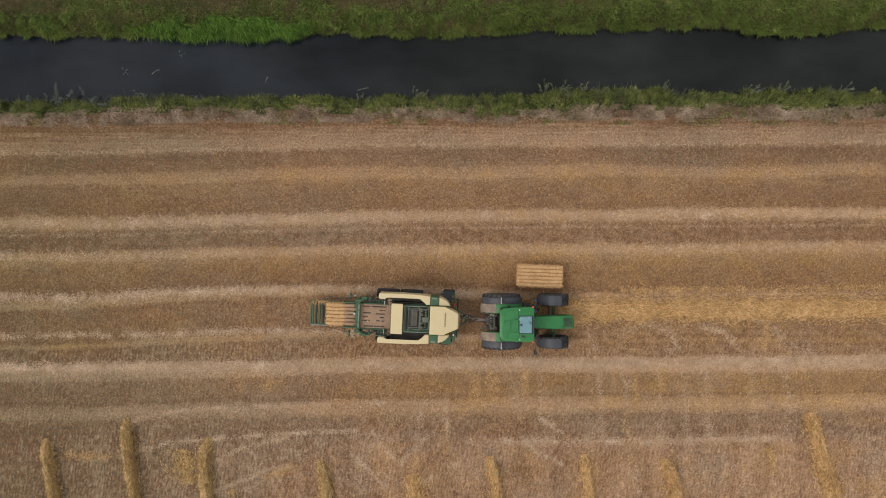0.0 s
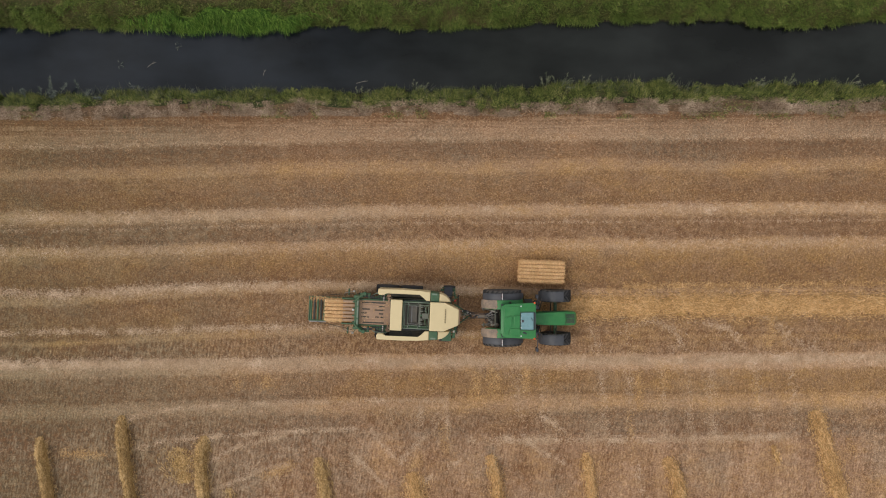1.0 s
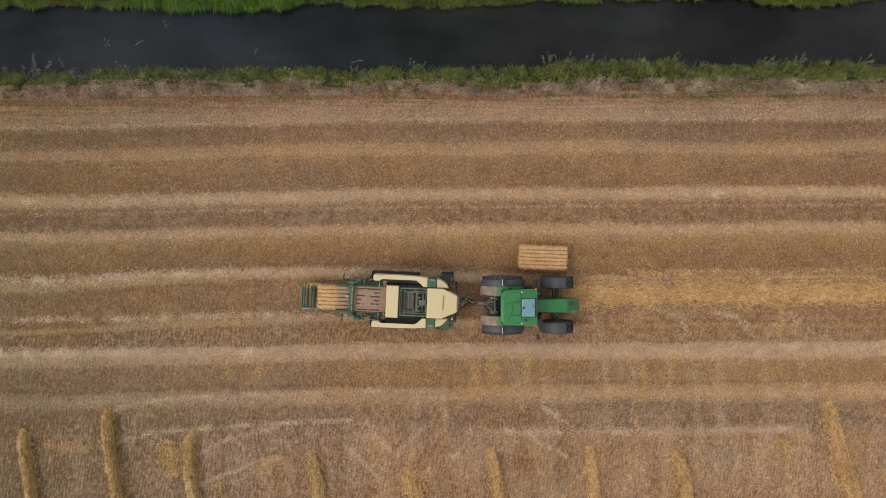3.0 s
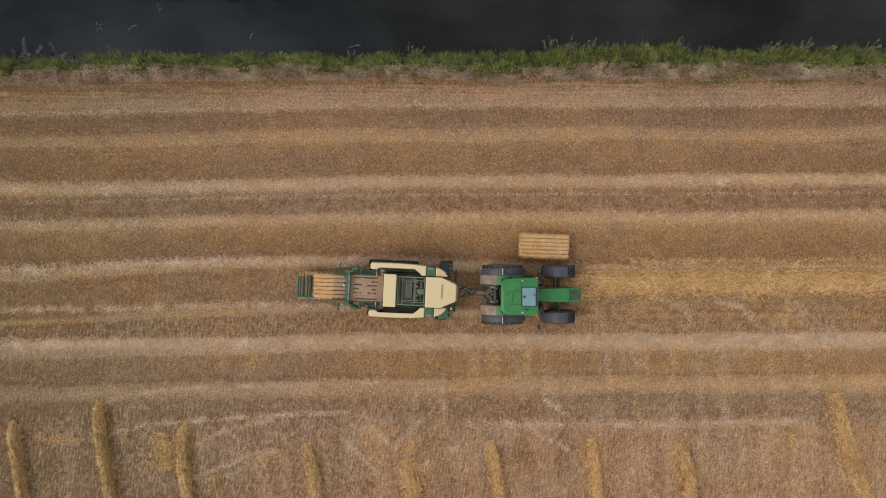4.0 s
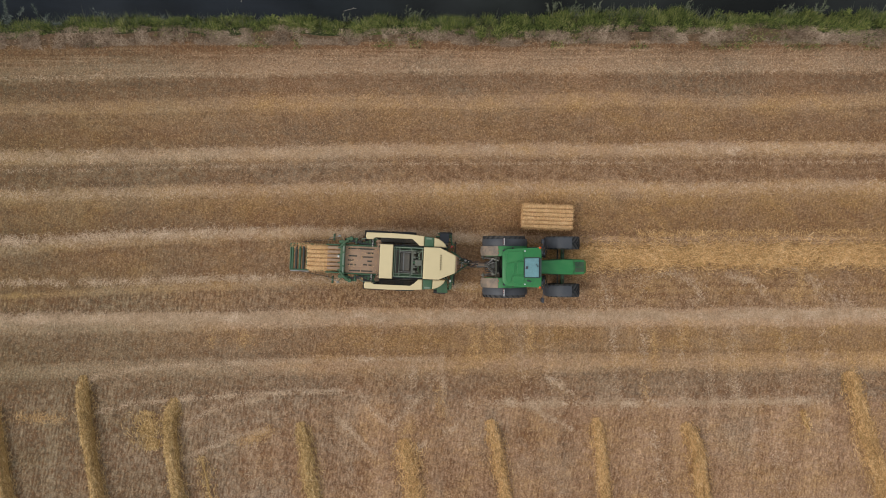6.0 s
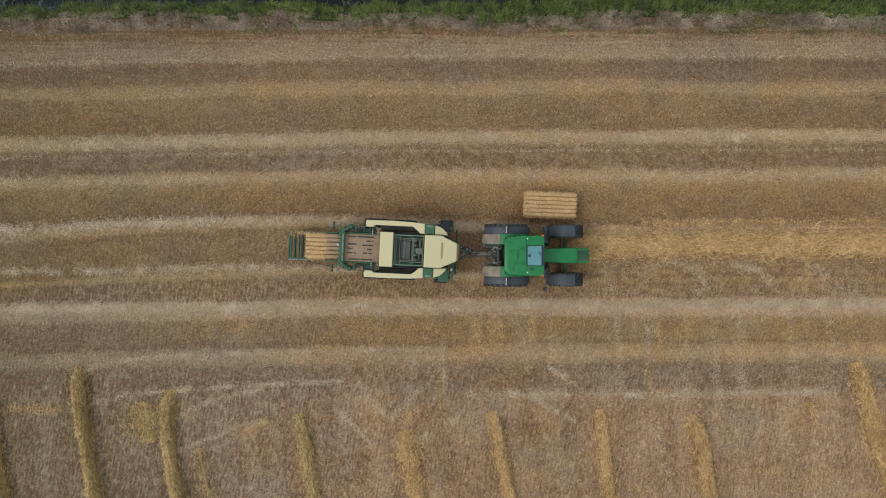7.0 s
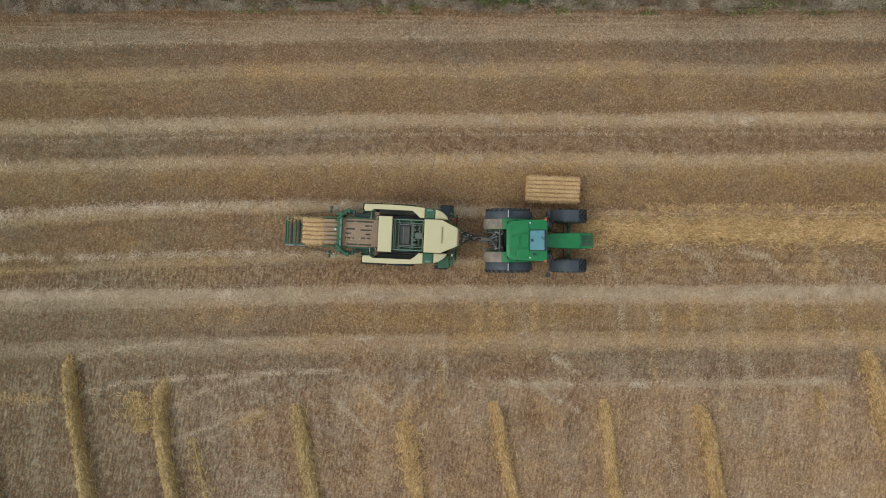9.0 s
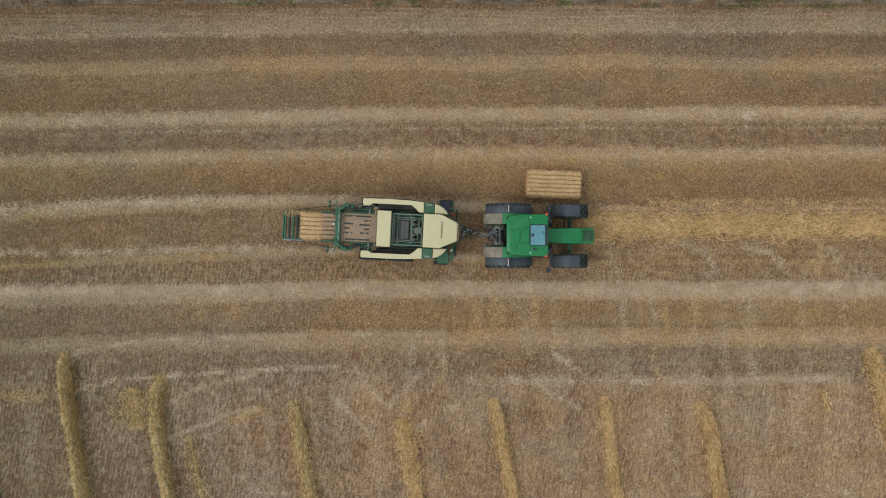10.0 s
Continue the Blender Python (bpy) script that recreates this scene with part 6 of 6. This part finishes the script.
        part("pit_rail", rod((0.30, s * 0.44, 2.10), (0.86, s * 0.44, 2.10), 0.014, 6), M_GREY, b)
        for x in (0.12, 0.38, 0.86, 1.30):
            part("pit_post", rod((x, s * 0.64, 1.65), (x, s * 0.64, 2.34), 0.018, 8), M_PALEGREEN, b)
        for x in (0.34, 0.84):
            part("pit_stay", tube([(x, s * 0.64, 2.3), (x + 0.06, s * 0.44, 2.10), (x + 0.02, s * 0.40, 1.7)], 0.012, 6), M_GREY, b)
        part("hose", tube([(0.1, s * 0.70, 2.2), (0.6, s * 0.72, 2.1), (1.0, s * 0.68, 2.25), (1.38, s * 0.7, 2.2)], 0.018, 6), M_GUARD, b)
        part("side_tray", box(0.10, 1.38, min(s * 0.56, s * 0.72), max(s * 0.56, s * 0.72), 1.66, 1.80, 0.02), M_GREEN_B, b)
    for x, z in ((0.13, 2.34), (0.19, 2.20), (0.34, 2.12), (1.36, 2.26)):
        part("pit_bar", rod((x, -0.64, z), (x, 0.64, z), 0.017, 8), M_PALEGREEN, b)
    cover = part("knotter_cover", box(0.36, 0.80, -0.40, 0.40, 1.66, 1.84, 0.03), M_PIT, b, "dust-grey rubber sheet over the knotters")
    part("cover_strap", box(0.50, 0.54, -0.40, 0.40, 1.84, 1.855), M_GREY, cover)
    part("knotter_shaft", rod((0.94, -0.56, 2.15), (0.94, 0.56, 2.15), 0.045, 12), M_DULL, b)
    part("fan_housing", box(0.86, 0.98, -0.54, 0.54, 1.80, 2.10, 0.03), M_DULL, b, "grey dusted fan housing")
    for y in (-0.42, -0.21, 0.0, 0.21, 0.42):
        k = part("knotter", add_rod(box(0.95, 1.08, y - 0.04, y + 0.04, 1.75, 2.24, 0.02), (1.05, y, 2.1), (1.20, y + 0.03, 2.26), 0.024, 8), M_DULL if y else M_GREEN_B, b)
        part("knotter_disc", lathe([(0.02, y + 0.06), (0.10, y + 0.06), (0.10, y + 0.085), (0.02, y + 0.085)], 16), M_DULL, k).location = (1.0, 0, 2.12)
    part("gear_case", box(1.04, 1.38, -0.15, 0.13, 1.8, 2.30, 0.05), M_DULL, b, "grey-green dusted gear case")
    part("drive_arm", tube([(1.24, 0.1, 2.2), (1.2, 0.35, 2.12), (1.3, 0.52, 2.0)], 0.035, 8), M_PALEGREEN, b)
    part("drive_arm", tube([(1.24, -0.1, 2.2), (1.18, -0.3, 2.14), (1.3, -0.52, 2.05)], 0.03, 8), M_GREEN_B, b)
    # pick-up under the front
    part("pickup_reel", rod((2.28, -1.12, 0.34), (2.28, 1.12, 0.34), 0.20, 16), M_DARK, b)
    for i in range(14):
        y = -1.05 + i * 0.1615
        part("pickup_strip", arc_plate(2.28, 0.34, 0.22, -60, 140, y - 0.045, y + 0.045, 0.012, 8), M_STEEL, b)
    for s in (1, -1):
        part("pickup_side", box(1.9, 2.62, min(s * 1.16, s * 1.24), max(s * 1.16, s * 1.24), 0.15, 0.78, 0.03), M_GREEN_B, b)
        part("gauge_wheel", lathe([(0.05, s * 1.27), (0.27, s * 1.27), (0.30, s * 1.30), (0.30, s * 1.40), (0.27, s * 1.43), (0.05, s * 1.43)], 24), M_RUBBER, b).location = (2.36 if s > 0 else 2.2, 0, 0.295)
        if s > 0:
            part("pickup_cover", prism([(2.06, 0.92), (2.50, 0.92), (2.52, 1.36), (2.10, 1.36)], 0.79, 0.87, 0.03), M_GUARD, b)
            part("pickup_frame", tube([(1.98, 1.34, 0.82), (2.62, 1.30, 0.82), (2.66, 0.7, 0.9)], 0.03, 8), M_GREEN_B, b)
        else:
            part("pickup_cover", prism([(2.06, -0.80), (2.50, -0.80), (2.56, -1.36), (2.06, -1.36)], 0.79, 0.87, 0.02), M_GREEN_B, b)
            part("pickup_frame", prism([(2.60, -1.20), (2.72, -1.20), (2.80, -0.55), (2.66, -0.55)], 0.80, 0.90, 0.02), M_GREEN_B, b)
        part("front_stay", tube([(2.42, s * 0.66, 1.2), (2.70, s * 0.86, 1.05), (2.60, s * 1.1, 0.8)], 0.03, 8), M_GREEN_B, b)
        part("windguard_arm", tube([(2.5, s * 1.0, 0.85), (2.82, s * 0.85, 0.75)], 0.025, 8), M_GREEN_B, b)
        part("drawbar_arm", tube([(2.62, s * 0.56, 1.5), (2.95, s * 0.36, 1.25), (3.36, s * 0.06, 0.85)], 0.036, 10), M_GREEN_B, b)
        part("front_lamp", box(2.60, 2.68, min(s * 0.72, s * 0.82), max(s * 0.72, s * 0.82), 1.6, 1.72, 0.015), M_RED if s > 0 else M_WHITE, b)
        part("lamp_stay", tube([(2.3, s * 0.68, 1.6), (2.62, s * 0.77, 1.62)], 0.018, 6), M_DARK, b)
    part("front_guard", rod((2.82, -1.0, 0.72), (2.82, 1.0, 0.72), 0.035, 10), M_DARK, b)
    part("drawbar", prism([(3.12, -0.10), (3.45, -0.055), (4.30, -0.03), (4.30, 0.03), (3.45, 0.055), (3.12, 0.10)], 0.62, 0.76, 0.02), M_DUSTY, b, "narrow drawbar brown with dust")
    part("drawbar_clamp", box(3.40, 3.50, -0.09, 0.09, 0.74, 0.90, 0.02), M_DARK, b)
    r = random.Random(21)
    for i in range(9):
        x, y = r.uniform(2.95, 3.5), r.uniform(-0.17, 0.17)
        part("hose_coil", tube([(x, y, 1.0), (x + 0.12, y + r.uniform(-0.12, 0.12), 1.18), (x + 0.30, y + r.uniform(-0.12, 0.12), 1.08), (x + 0.42, y * 0.5, 0.95)], r.uniform(0.014, 0.026), 6), r.choice([M_GUARD, M_DARK, M_DARK, M_GREEN_B]), b)
    for x, y in ((3.02, 0.20), (3.08, -0.18), (3.42, 0.10), (3.16, 0.05)):
        part("hose_tag", box(x, x + 0.05, y, y + 0.045, 1.14, 1.20, 0.012), M_WHITE, b)
    part("hose_bracket", box(3.12, 3.15, -0.16, 0.16, 1.02, 1.14, 0.01), M_GREY, b)
    part("hitch_ring", lathe([(0.05, -0.03), (0.11, -0.03), (0.11, 0.03), (0.05, 0.03)], 18), M_STEEL, b).matrix_local = pose(4.33, 0, 0.62, 90, 0, 0)
    part("parking_jack", add_rod(rod((3.30, 0.17, 0.25), (3.30, 0.17, 1.05), 0.045, 12), (3.30, 0.17, 1.05), (3.30, 0.17, 1.12), 0.06, 12), M_STEEL, b)
    part("power_shaft", add_rod(rod((2.9, 0.0, 0.92), (4.55, 0.06, 0.80), 0.024, 14), (2.86, 0.0, 0.92), (3.1, 0.0, 0.90), 0.08, 14, 0.05), M_DUSTY, b)
    for i, (y, c) in enumerate(((0.10, M_GUARD), (0.16, M_GUARD), (-0.10, M_GUARD), (-0.15, M_DARK), (0.05, M_STEEL))):
        part("hydraulic_hose", tube([(2.9, y * 2.2, 1.25), (3.2, y * 1.5, 1.15 + 0.05 * i), (3.6, y, 0.98), (4.0, y * 0.8, 1.05 + 0.03 * i), (4.5, y * 0.9, 1.15)], 0.012, 6), c, b)
    # chaff lying on the deck and the chute
    r = np.random.default_rng(12)
    n = 230
    x, y = r.uniform(-2.1, -0.55, n), r.uniform(-0.58, 0.58, n)
    spill = r.random(n) < 0.6
    x, y = np.where(spill, r.uniform(-4.7, -3.85, n), x), np.where(spill, 0.62 - np.abs(r.normal(0, 0.12, n)), y)
    vf = stalks(np.stack([x, y, np.where(spill, 0.815, 1.715) + r.uniform(0, 0.03, n)], 1), r.uniform(0, 3.14, n), r.uniform(0.04, 0.14, n), r.uniform(0.006, 0.012, n), 0.05)
    chaff = new("chaff", mesh_of("chaff", vf[0], vf[1], [M_BALE]))
    chaff.parent = b
    tagged(chaff, kind="stuff")
    return b


build_baler()
ob = build_bale(pose(-1.90, -3.675, 0, 0, 0, -2.5) @ pose(-2.66, 0, 0.735), 2.3, 1.10, 0.76, 9, "golden straw bale leaving the baler's chamber")
